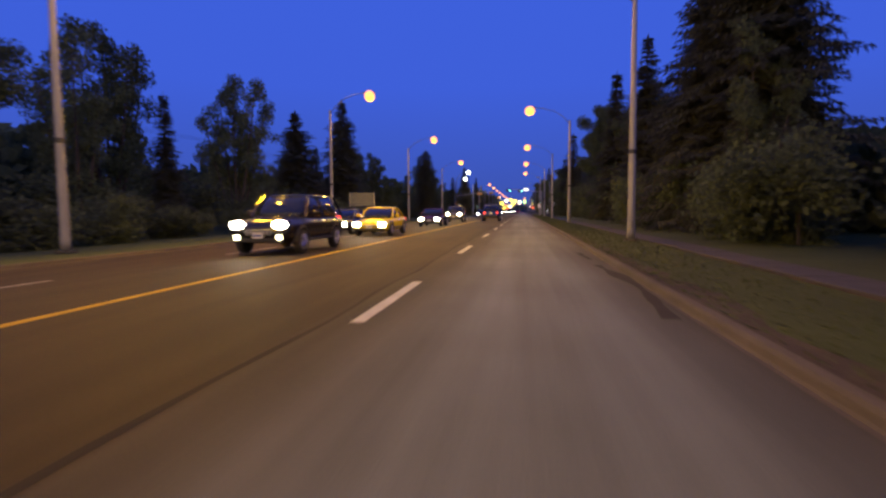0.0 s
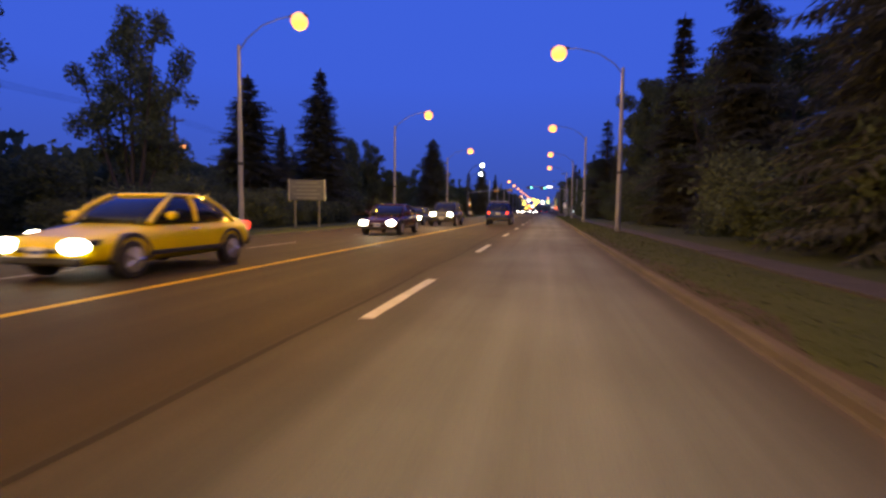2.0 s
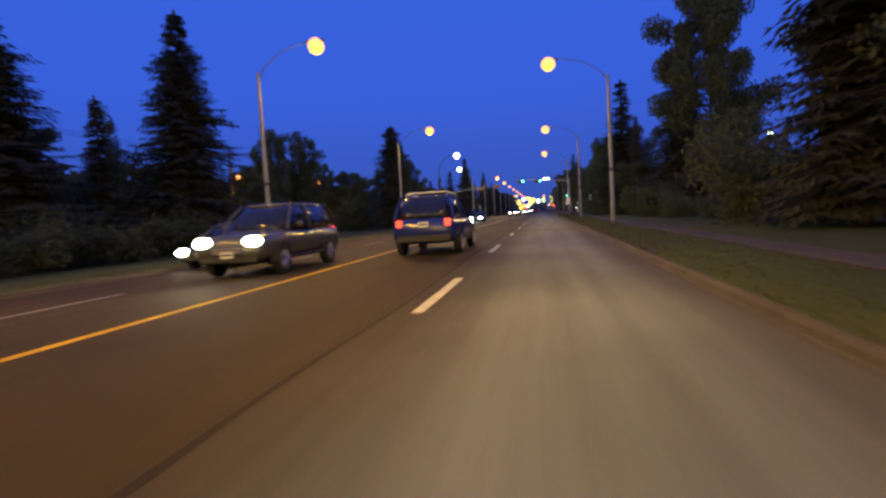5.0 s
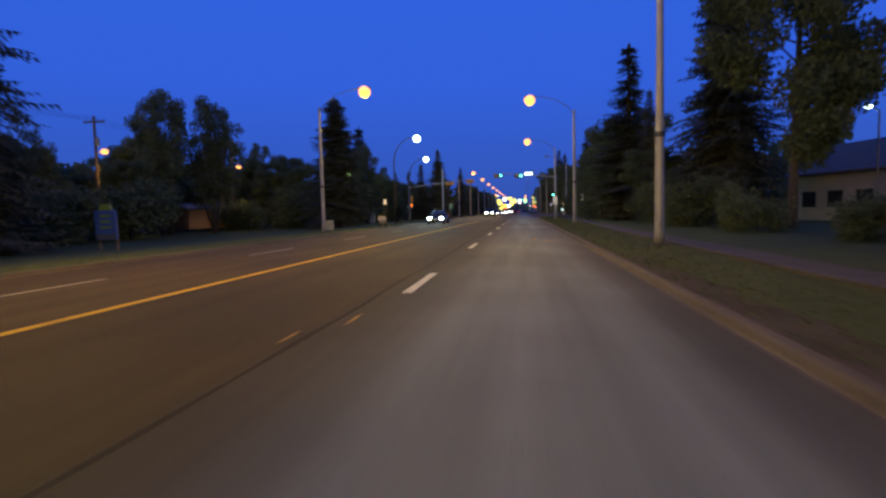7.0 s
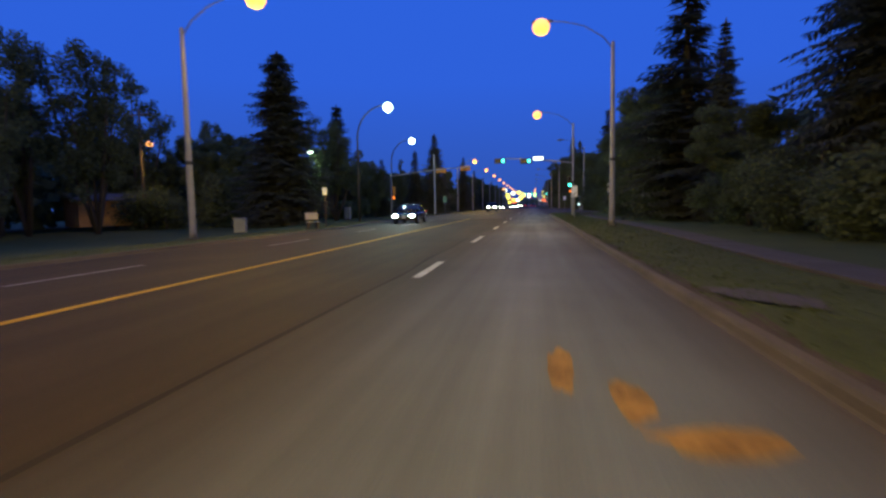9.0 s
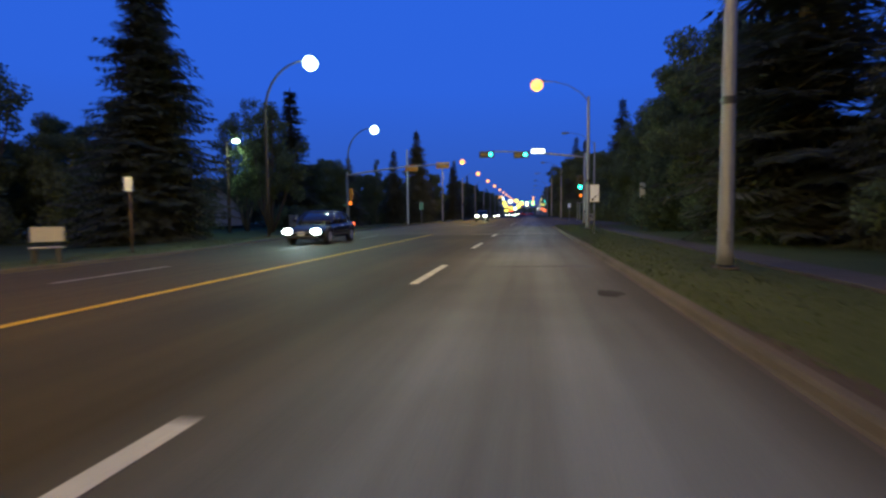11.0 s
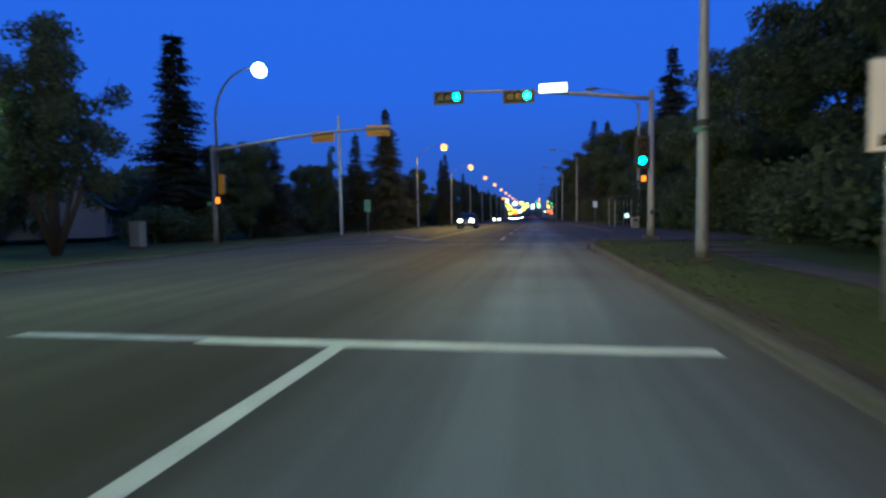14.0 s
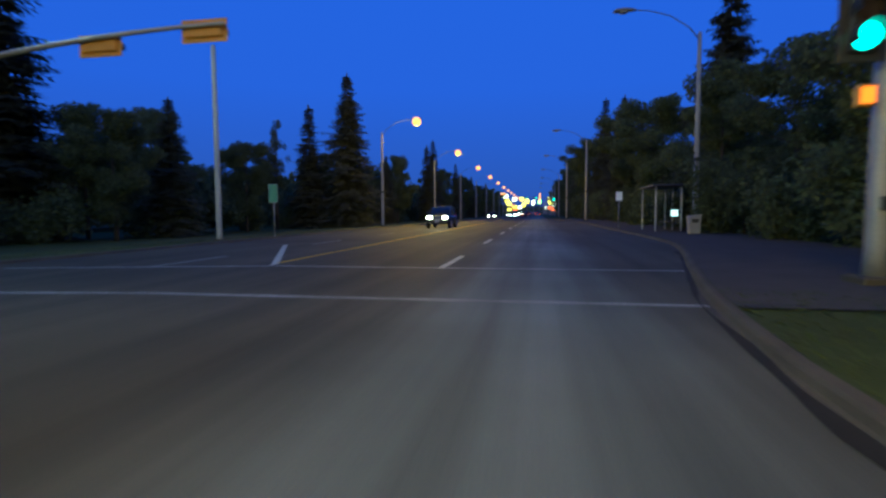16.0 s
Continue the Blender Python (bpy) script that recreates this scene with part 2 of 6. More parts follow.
M = {
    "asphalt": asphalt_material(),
    "tar": material("tar_seam", (0.024, 0.020, 0.012), 0.9, bump=0.1, scale=0.8, spec=0.12),
    "old_patch": material("worn_asphalt_patch", (0.084, 0.093, 0.086), 0.85, spread=0.3, scale=1.5, bump=0.2, spec=0.12),
    "patch": material("asphalt_patch", (0.026, 0.024, 0.018), 0.85, spread=0.3, scale=1.5, bump=0.2, spec=0.12),
    "concrete": material("kerb_concrete", (0.078, 0.068, 0.048), 0.85, spread=0.35, scale=0.9, fine=30, bump=0.3, spec=0.12),
    "slab": material("pavement_concrete", (0.062, 0.056, 0.045), 0.85, spread=0.25, scale=1.2, fine=35, bump=0.25, island=0.12, spec=0.12),
    "grass": material("grass_turf", (0.046, 0.058, 0.014), 0.95, spread=0.30, scale=0.6, fine=22, bump=0.35, spec=0.15),
    "blade": material("grass_blade", (0.056, 0.070, 0.018), 0.8, spread=0.25, scale=0.7, island=0.2, bump=0, spec=0.2),
    "soil": material("bare_soil", (0.058, 0.046, 0.030), 0.95, spread=0.4, scale=1.4, fine=30, bump=0.6, spec=0.1),
    "white_paint": material("road_paint_white", (0.40, 0.395, 0.30), 0.7, spread=0.32, scale=2.2, fine=45, bump=0.2, spec=0.12),
    "worn_paint": material("road_paint_worn", (0.23, 0.23, 0.21), 0.75, spread=0.6, scale=1.6, fine=20, bump=0.2, spec=0.12),
    "yellow_paint": material("road_paint_yellow", (0.40, 0.25, 0.012), 0.7, spread=0.5, scale=1.5, fine=40, bump=0.2, spec=0.12),
    "worn_yellow": material("road_paint_yellow_worn", (0.23, 0.135, 0.03), 0.75, spread=0.6, scale=3, fine=20, bump=0.2, spec=0.12),
    "galv": material("galvanised_steel", (0.27, 0.27, 0.265), 0.55, 0.35, 0.22, 1.5, 30, 0.12),
    "painted_pole": material("pale_painted_steel", (0.34, 0.36, 0.34), 0.5, 0.0, 0.18, 2.0, 30, 0.1),
    "dull_pole": material("dull_weathered_steel", (0.10, 0.105, 0.10), 0.6, 0.2, 0.2, 2, 30, 0.1),
    "dark_steel": material("dark_steel", (0.05, 0.05, 0.05), 0.5, 0.5, 0.2, 3, 40, 0.1),
    "wood_pole": material("weathered_pole_wood", (0.10, 0.075, 0.05), 0.9, 0, 0.35, 2.0, 25, 0.5),
    "cable": material("black_cable", (0.015, 0.015, 0.015), 0.6, bump=0),
    "lamp_head": material("lamp_housing", (0.20, 0.20, 0.20), 0.5, 0.4, 0.15, 4, 30, 0.1),
    "lamp_amber": material("sodium_lamp_lens", (0.6, 0.5, 0.3), 0.3, bump=0, emit=(1.0, 0.34, 0.075), power=1.9),
    "lamp_cool": material("cool_lamp_lens", (0.6, 0.6, 0.6), 0.3, bump=0, emit=(0.86, 1.0, 0.84), power=7.0),
    "lamp_off": material("unlit_lamp_lens", (0.25, 0.26, 0.28), 0.25, bump=0),
    "needle": foliage("spruce_needles", (0.110, 0.112, 0.070)),
    "leaf": foliage("tree_leaves", (0.100, 0.120, 0.056)),
    "bark": material("tree_bark", (0.055, 0.045, 0.036), 0.92, spread=0.4, scale=3, fine=28, bump=0.6),
    "signal_yellow": material("signal_yellow_housing", (0.42, 0.20, 0.018), 0.45, spread=0.18, scale=3, bump=0.05),
    "signal_black": material("signal_backplate", (0.02, 0.02, 0.022), 0.5, spread=0.2, scale=5, bump=0.05),
    "green_lens": material("green_signal_lens", (0.02, 0.3, 0.22), 0.3, bump=0, emit=(0.16, 1.0, 0.84), power=5.0),
    "red_lens": material("red_signal_lens", (0.3, 0.02, 0.01), 0.3, bump=0, emit=(1.0, 0.12, 0.03), power=5.0),
    "dark_lens": material("unlit_signal_lens", (0.03, 0.02, 0.015), 0.25, bump=0),
    "hand_lens": material("stop_signal_lens", (0.3, 0.1, 0.02), 0.3, bump=0, emit=(1.0, 0.18, 0.02), power=2.0),
    "lit_sign": material("lit_sign_face", (0.8, 0.8, 0.8), 0.4, bump=0, emit=(0.95, 1.0, 1.0), power=2.4),
    "pylon_yellow": material("yellow_lit_sign", (0.6, 0.5, 0.1), 0.4, bump=0, emit=(1.0, 0.78, 0.10), power=3.5),
    "pylon_green": material("green_lit_sign", (0.3, 0.6, 0.2), 0.4, bump=0, emit=(0.45, 1.0, 0.30), power=3.5),
    "pylon_white": material("white_lit_sign", (0.7, 0.7, 0.7), 0.4, bump=0, emit=(1.0, 0.97, 0.80), power=3.5),
    "sign_white": material("sign_sheeting_white", (0.90, 0.93, 0.94), 0.35, spread=0.06, scale=3, fine=30, bump=0.03),
    "sign_ink": material("sign_lettering_black", (0.02, 0.02, 0.02), 0.5, bump=0),
    "sign_green": material("sign_sheeting_green", (0.10, 0.26, 0.18), 0.4, spread=0.1, bump=0.03),
    "sign_back": material("sign_back_aluminium", (0.42, 0.44, 0.43), 0.5, 0.5, 0.15, 3, 30, 0.05),
    "board_letters": material("letter_board_tiles", (0.10, 0.115, 0.15), 0.6, spread=0.2, scale=3, bump=0.03),
    "sign_blue": material("notice_board_blue", (0.025, 0.06, 0.26), 0.5, spread=0.15, scale=2, bump=0.05),
    "sign_lime": material("notice_board_lime", (0.10, 0.16, 0.03), 0.5, spread=0.15, scale=2, bump=0.05),
    "board_grey": material("letter_board", (0.055, 0.065, 0.10), 0.6, spread=0.15, scale=1.5, bump=0.05),
    "bench_white": material("bench_panel_white", (0.27, 0.26, 0.25), 0.55, spread=0.15, scale=2, bump=0.08),
    "box_grey": material("utility_cabinet_grey", (0.18, 0.20, 0.20), 0.55, 0.1, 0.2, 1.5, 25, 0.1),
    "stucco": material("house_stucco", (0.24, 0.24, 0.24), 0.9, spread=0.15, scale=1, fine=25, bump=0.3),
    "siding": material("house_siding", (0.50, 0.50, 0.48), 0.75, spread=0.12, scale=1, fine=25, bump=0.1),
    "ochre": material("shed_ochre_boards", (0.42, 0.24, 0.09), 0.8, spread=0.25, scale=1, fine=20, bump=0.2),
    "shingle": material("roof_shingles", (0.075, 0.07, 0.068), 0.9, spread=0.3, scale=2, fine=18, bump=0.5),
    "window": material("window_glass_dark", (0.02, 0.025, 0.03), 0.08, bump=0),
    "window_lit": material("lit_window", (0.5, 0.45, 0.2), 0.5, bump=0, emit=(1.0, 0.85, 0.30), power=1.1),
    "glass": clear_glass("shelter_glass"),
    "screen": material("lit_poster_panel", (0.6, 0.7, 0.8), 0.3, bump=0, emit=(0.75, 0.92, 1.0), power=1.8),
    "tyre": material("tyre_rubber", (0.018, 0.018, 0.018), 0.85, spread=0.2, scale=6, bump=0.2),
    "rim": material("alloy_rim", (0.42, 0.42, 0.43), 0.35, 0.8, 0.1, 5, 30, 0.05),
    "car_glass": material("car_glass", (0.012, 0.014, 0.016), 0.06, bump=0),
    "trim": material("black_plastic_trim", (0.02, 0.02, 0.02), 0.6, bump=0.05),
    "plate": material("plate_white", (0.6, 0.6, 0.58), 0.5, spread=0.08, bump=0.02),
    "headlight": material("headlight_lit", (0.7, 0.7, 0.7), 0.1, bump=0, emit=(1.0, 0.93, 0.74), power=22.0),
    "headlight_cool": material("headlight_xenon", (0.7, 0.7, 0.7), 0.1, bump=0, emit=(0.86, 0.92, 1.0), power=22.0),
    "foglight": material("fog_light_lit", (0.7, 0.7, 0.6), 0.1, bump=0, emit=(1.0, 0.95, 0.62), power=8.0),
    "taillight": material("tail_light_lit", (0.4, 0.02, 0.02), 0.15, bump=0, emit=(1.0, 0.07, 0.03), power=2.2),
    "paint_black": material("car_paint_black", (0.012, 0.012, 0.014), 0.18, 0.0, 0.1, 3, 20, 0),
    "paint_yellow": material("car_paint_yellow", (0.60, 0.47, 0.008), 0.22, 0.0, 0.08, 3, 20, 0),
    "paint_blue": material("car_paint_blue", (0.018, 0.030, 0.16), 0.2, 0.1, 0.1, 3, 20, 0),
    "paint_grey": material("car_paint_grey", (0.07, 0.075, 0.08), 0.25, 0.3, 0.1, 3, 20, 0),
    "paint_red": material("car_paint_dark_red", (0.045, 0.012, 0.011), 0.22, 0.1, 0.1, 3, 20, 0),
}


# ---- mesh building ----
class Build:
    """Collects vertices and faces of one mesh."""

    def __init__(self):
        self.v, self.f = [], []

    def add(self, verts, faces):
        n = len(self.v)
        self.v += [tuple(p) for p in verts]
        self.f += [tuple(i + n for i in f) for f in faces]
        return self

    def box(self, x0, x1, y0, y1, z0, z1, c=0.0):
        """A box with chamfered edges (c metres)."""
        if c <= 0:
            v = [(x, y, z) for z in (z0, z1) for y in (y0, y1) for x in (x0, x1)]
            return self.add(v, [(0, 2, 3, 1), (4, 5, 7, 6), (0, 1, 5, 4), (2, 6, 7, 3), (0, 4, 6, 2), (1, 3, 7, 5)])
        c = min(c, (x1 - x0) * 0.45, (y1 - y0) * 0.45, (z1 - z0) * 0.45)
        rings = []
        for z, e in ((z0, c), (z0 + c, 0), (z1 - c, 0), (z1, c)):
            a0, a1, b0, b1 = x0 + e, x1 - e, y0 + e, y1 - e
            rings.append([(a0 + c, b0, z), (a1 - c, b0, z), (a1, b0 + c, z), (a1, b1 - c, z), (a1 - c, b1, z), (a0 + c, b1, z), (a0, b1 - c, z), (a0, b0 + c, z)])
        return self.loft(rings, True, True)

    def loft(self, rings, cap0=True, cap1=True):
        n = len(rings[0])
        v = [p for r in rings for p in r]
        f = []
        for k in range(len(rings) - 1):
            for i in range(n):
                j = (i + 1) % n
                f.append((k * n + i, k * n + j, (k + 1) * n + j, (k + 1) * n + i))
        if cap0:
            f.append(tuple(range(n))[::-1])
        if cap1:
            f.append(tuple((len(rings) - 1) * n + i for i in range(n)))
        return self.add(v, f)

    def tube(self, pts, radii, n=10, caps=True):
        """A round tube through points with a radius at each."""
        pts = [Vector(p) for p in pts]
        rings, side = [], None
        for k, p in enumerate(pts):
            d = (pts[min(k + 1, len(pts) - 1)] - pts[max(k - 1, 0)]).normalized()
            ref = side if side is not None else (Vector((1, 0, 0)) if abs(d.x) < 0.9 else Vector((0, 1, 0)))
            a = (ref - d * ref.dot(d)).normalized()
            side = a
            b = d.cross(a)
            rings.append([p + radii[k] * (math.cos(2 * math.pi * i / n) * a + math.sin(2 * math.pi * i / n) * b) for i in range(n)])
        return self.loft(rings, caps, caps)

    def disc(self, c, axis, r, depth, n=16):
        c, axis = Vector(c), Vector(axis).normalized()
        return self.tube([c, c + axis * depth * 0.7, c + axis * depth], [r, r, r * 0.86], n)

    def ball(self, c, r, sx=1, sy=1, sz=1, n=12, m=8):
        rings = []
        for k in range(1, m):
            a = math.pi * k / m
            rings.append([(c[0] + sx * r * math.sin(a) * math.cos(2 * math.pi * i / n), c[1] + sy * r * math.sin(a) * math.sin(2 * math.pi * i / n), c[2] - sz * r * math.cos(a)) for i in range(n)])
        return self.loft(rings)

    def mesh(self, name, mat, smooth=False):
        me = bpy.data.meshes.new(name)
        me.from_pydata(self.v, [], self.f)
        me.materials.append(mat)
        if smooth:
            me.polygons.foreach_set("use_smooth", [True] * len(me.polygons))
        me.update()
        return me


def part(name, build, mat, parent, label="", smooth=False):
    """One mesh object under a thing or a part."""
    ob = new(name, build.mesh(name, mat, smooth))
    ob.parent = parent
    if label:
        ob["label"] = label
    return ob


def thing(name, label, category, group="", kind=""):
    return tagged(new(name), label, category, group, kind)


def solid(name, build, mat, label, category, group="", kind="", smooth=False):
    return tagged(new(name, build.mesh(name, mat, smooth)), label, category, group, kind)


def place(ob, x, y, z=0.0, turn=0.0):
    ob.matrix_basis = pose(x, y, z, 0, 0, turn) @ Matrix.Diagonal((*ob.scale, 1))
    return ob


def smooth_step(a, b, v):
    u = min(1.0, max(0.0, (v - a) / (b - a)))
    return u * u * (3 - 2 * u)


# ---- the large structure ----
KERB = 0.10


def kerb_right(y):
    """The right kerb line: a bus bay opens past the crossing."""
    return 1.74 + 0.08 * smooth_step(92, 106, y) + 3.1 * (smooth_step(137.5, 158, y) - smooth_step(200, 224, y))


def kerb_left(y):
    return -11.9 - 2.0 * (smooth_step(110, 124, y) - smooth_step(178, 196, y))


def road_z(x):
    """The road falls away from its middle towards the far kerb."""
    return -0.02 * max(0.0, -5.45 - x)


ROAD_YS = [-220, -120, -60, -30] + list(range(-20, 109, 4)) + list(range(109, 232, 3)) + [240, 260, 300, 360, 440, 560, 700, 900]
VERGE_DS = (0.0, 0.4, 1.2, 2.4, 3.6, 5.5, 8, 12, 20, 40, 120, 600)


def verge_node(side, d, y):
    """Height of the turf d metres behind the kerb: it sinks gently away from the road."""
    bump = 0.03 * min(1, d) * noise.noise(Vector((d * 0.7, y * 0.3, side * 3.1)))
    if side > 0:
        return KERB - 0.01 - 0.20 * smooth_step(0, 2.4, d) * (1 - smooth_step(134, 141.5, y)) + bump
    return road_z(kerb_left(y)) + KERB - 0.01 - 0.16 * smooth_step(0, 3.6, d) - 0.30 * smooth_step(3.6, 11, d) + bump


def turf_z(x, y):
    """Height of the turf at a place beside the road."""
    side = 1 if x > 0 else -1
    d = max(0.0, x - kerb_right(y) - 0.13 if side > 0 else kerb_left(y) - 0.13 - x)
    j = max(0, min(len(ROAD_YS) - 2, sum(1 for v in ROAD_YS if v <= y) - 1))
    ya, yb = ROAD_YS[j], ROAD_YS[j + 1]
    q = min(1.0, max(0.0, (y - ya) / (yb - ya)))
    return float((1 - q) * np.interp(d, VERGE_DS, [verge_node(side, v, ya) for v in VERGE_DS]) + q * np.interp(d, VERGE_DS, [verge_node(side, v, yb) for v in VERGE_DS]))


def sheet(rows):
    """A strip of quads through rows of points across it."""
    n = len(rows[0])
    b = Build()
    b.add([p for r in rows for p in r], [(k * n + i, k * n + i + 1, (k + 1) * n + i + 1, (k + 1) * n + i) for k in range(len(rows) - 1) for i in range(n - 1)])
    return b


ground = Build()
ground.add([(-2500, -1500, -0.6), (2500, -1500, -0.6), (2500, 4000, -0.6), (-2500, 4000, -0.6)], [(0, 1, 2, 3)])
solid("ground", ground, M["grass"], "wide flat dark ground reaching the horizon", "ground", kind="structure")

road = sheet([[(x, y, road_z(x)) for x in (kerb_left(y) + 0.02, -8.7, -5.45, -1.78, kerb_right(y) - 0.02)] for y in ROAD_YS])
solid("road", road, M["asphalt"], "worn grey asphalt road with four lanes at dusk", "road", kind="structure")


def verge(side, line):
    """Turf beside the road, with a soft uneven surface."""
    rows = []
    for y in ROAD_YS:
        x = line(y)
        row = [(x, y, -0.3)] + [(x + side * d, y, verge_node(side, d, y)) for d in VERGE_DS]
        rows.append(row if side > 0 else row[::-1])
    return sheet(rows)


solid("verge_right", verge(1, lambda y: kerb_right(y) + 0.13), M["grass"], "dull green mown grass verge beside the kerb", "grass", kind="structure")
solid("verge_left", verge(-1, lambda y: kerb_left(y) - 0.13), M["grass"], "dark green grass verge across the road", "grass", kind="structure")


def kerb(side, line):
    """Low concrete kerb with a rounded, chipped nose and a shallow gutter pan."""
    rows = []
    for y in np.arange(-60, 420, 1.5):
        x = line(y)
        z = road_z(x)
        x += 0.012 * noise.noise(Vector((y * 0.9, side, 0.5)))
        top = KERB + 0.008 * noise.noise(Vector((y * 0.5, side, 2.5)))
        row = [(x - side * 0.07, y, z + 0.004), (x - side * 0.02, y, z + 0.004), (x, y, z + 0.02), (x + side * 0.02, y, z + top - 0.03), (x + side * 0.045, y, z + top - 0.006), (x + side * 0.08, y, z + top), (x + side * 0.135, y, z + top), (x + side * 0.14, y, z - 0.1)]
        rows.append(row if side > 0 else row[::-1])
    return sheet(rows)


solid("kerb_right", kerb(1, kerb_right), M["concrete"], "weathered concrete kerb with a gutter pan", "kerb", kind="structure")
solid("kerb_left", kerb(-1, kerb_left), M["concrete"], "weathered concrete kerb along the oncoming lanes", "kerb", kind="structure")


# ---- paint on the road ----
def strip(points, width, z=0.004, wobble=0.0, seed=1):
    """A painted or tarred strip that follows points across the road."""
    rows = []
    for k, (x, y) in enumerate(points):
        w = width / 2 * (1 + wobble * noise.noise(Vector((seed, y * 0.9, 0.3))))
        s = wobble * 0.12 * noise.noise(Vector((y * 0.35, seed * 2.2, 1.0)))
        rows.append([(x + s - w, y, z), (x + s + w, y, z)])
    return sheet(rows)


yellow = strip([(-5.38, y) for y in range(-60, 125, 2)], 0.16, 0.005, 0.10, 4)
solid("centre_line", yellow, M["yellow_paint"], "single worn yellow line down the middle of the road", "road marking", kind="structure")
yellow = strip([(-5.75, y) for y in range(147, 480, 3)], 0.16, 0.005, 0.10, 5)
solid("centre_line_far", yellow, M["yellow_paint"], "yellow line continuing past the crossing", "road marking", kind="structure")

dash_mesh = strip([(0, k * 0.4 - 1.6) for k in range(9)], 0.15, 0.005, 0.12, 9).mesh("lane_dash", M["white_paint"])
dash_short = strip([(0, k * 0.3 - 0.75) for k in range(9)], 0.14, 0.005, 0.12, 29).mesh("lane_dash", M["white_paint"])
dash_worn = strip([(0, k * 0.4 - 1.6) for k in range(9)], 0.11, 0.005, 0.3, 19).mesh("lane_dash", M["worn_paint"])
for k in range(-3, 46):
    y = 7.2 - 1.6 + 9.0 * k
    if 122.6 < y < 147.0 and not 122.6 < y < 123.0:
        continue
    if y > 140:
        y -= 1.8
    for x, dm in ((-1.78, dash_short if 66 < y < 90 else dash_mesh), (-8.6, dash_worn)):
        tagged(place(new("lane_dash", dm), x, y, road_z(x)), "white painted dash between two lanes", "road marking", "lane dashes", "structure")


def bar_across(x0, x1, y, width, mat, label, name):
    rows = []
    for k in range(25):
        x = x0 + (x1 - x0) * k / 24
        z = 0.005 + road_z(x)
        rows.append([(x, y + width / 2 * (1 + 0.2 * noise.noise(Vector((k * 0.8, y, 4)))), z), (x, y - width / 2 * (1 + 0.2 * noise.noise(Vector((k * 0.9, y, 0)))), z)])
    return solid(name, sheet(rows), mat, label, "road marking", kind="structure")


bar_across(-3.2, 1.45, 124.25, 0.27, M["white_paint"], "white stop line across the near lane", "stop_line")
bar_across(-5.35, -3.21, 124.3, 0.21, M["worn_paint"], "worn end of the white stop line", "stop_line_worn")
bar_across(-11.6, 2.2, 142.3, 0.16, M["worn_paint"], "near line of a worn pedestrian crossing", "crossing_line")
bar_across(-12.6, 3.0, 146.3, 0.16, M["worn_paint"], "far line of a worn pedestrian crossing", "crossing_line_far")
stop2 = sheet([[(x, 146.8 - 2.125 * (x + 5.65), 0.006 + road_z(x)), (x, 146.4 - 2.125 * (x + 5.65), 0.006 + road_z(x))] for x in [-5.65 - 0.4 * k for k in range(11)]])
solid("stop_line_oncoming", stop2, M["white_paint"], "white stop line across the oncoming lanes", "road marking", kind="structure")
seam = strip([(-2.15, y) for y in np.arange(-20, 97, 1.0)], 0.06, 0.003, 0.8, 2)
solid("tar_seam", seam, M["tar"], "dark tar-sealed joint along the lane", "road joint", kind="structure")
def blot(x, y, rx, ry, seed):
    """A flat stain or patch with an uneven outline."""
    b = Build()
    n = 26
    ring = []
    for i in range(n):
        a = 2 * math.pi * i / n
        k = 1 + 0.45 * noise.noise(Vector((math.cos(a) * 1.6, math.sin(a) * 1.6, seed)))
        ring.append((x + rx * k * math.cos(a), y + ry * k * math.sin(a), 0.0025))
    b.add([(x, y, 0.0025)] + ring, [(0, 1 + i, 1 + (i + 1) % n) for i in range(n)])
    return b


for x, y, rx, ry, s in ((0.25, 81.3, 0.10, 0.5, 3.3), (0.62, 80.7, 0.12, 0.3, 8.3), (0.95, 80.2, 0.34, 0.16, 6.3), (-1.95, 66.0, 0.022, 0.3, 4.1), (-2.3, 65.2, 0.022, 0.25, 7.4)):
    b = blot(x, y, rx, ry, s)
    b.v = [(p[0], p[1], 0.005) for p in b.v]
    solid("paint_mark", b, M["worn_yellow"], "faded yellow survey paint mark on the asphalt", "road marking", kind="structure")
for x, y, rx, ry, s in ((1.2, 102.2, 0.2, 0.3, 5.2), (1.12, 106.2, 0.3, 0.3, 2.7)):
    b = blot(x, y, rx, ry, s)
    b.v = [(p[0], p[1], 0.006 + road_z(p[0])) for p in b.v]
    solid("oil_stain", b, M["patch"] if y < 104 else M["old_patch"], "dark oily stain on the worn asphalt", "road stain", kind="structure")
rows = []
for k in range(21):
    x = -1.1 + 2.6 * k / 20
    y, w = 106.0 + 0.1 * x, 0.17 * smooth_step(0, 4, min(k, 20 - k)) * (1 + 0.6 * noise.noise(Vector((x * 2.3, 9, 1))))
    rows.append([(x, y - w, 0.004 + road_z(x)), (x, y + w, 0.004 + road_z(x))])
solid("trench_patch", sheet(rows), M["old_patch"], "faint dark repaired trench across the lane", "road patch", kind="structure")
for y0, y1, inset, width, seed in ((4.5, 10.5, 0.22, 0.16, 31), (11.3, 13.4, 0.26, 0.12, 32), (136.0, 152.0, 0.10, 0.09, 33)):
    crack = strip([(kerb_right(y) - inset, y) for y in np.arange(y0, y1, 0.4)], width, 0.008, 1.3, seed)
    solid("broken_edge", crack, M["patch"], "dark broken asphalt edge along the gutter", "road patch", kind="structure")


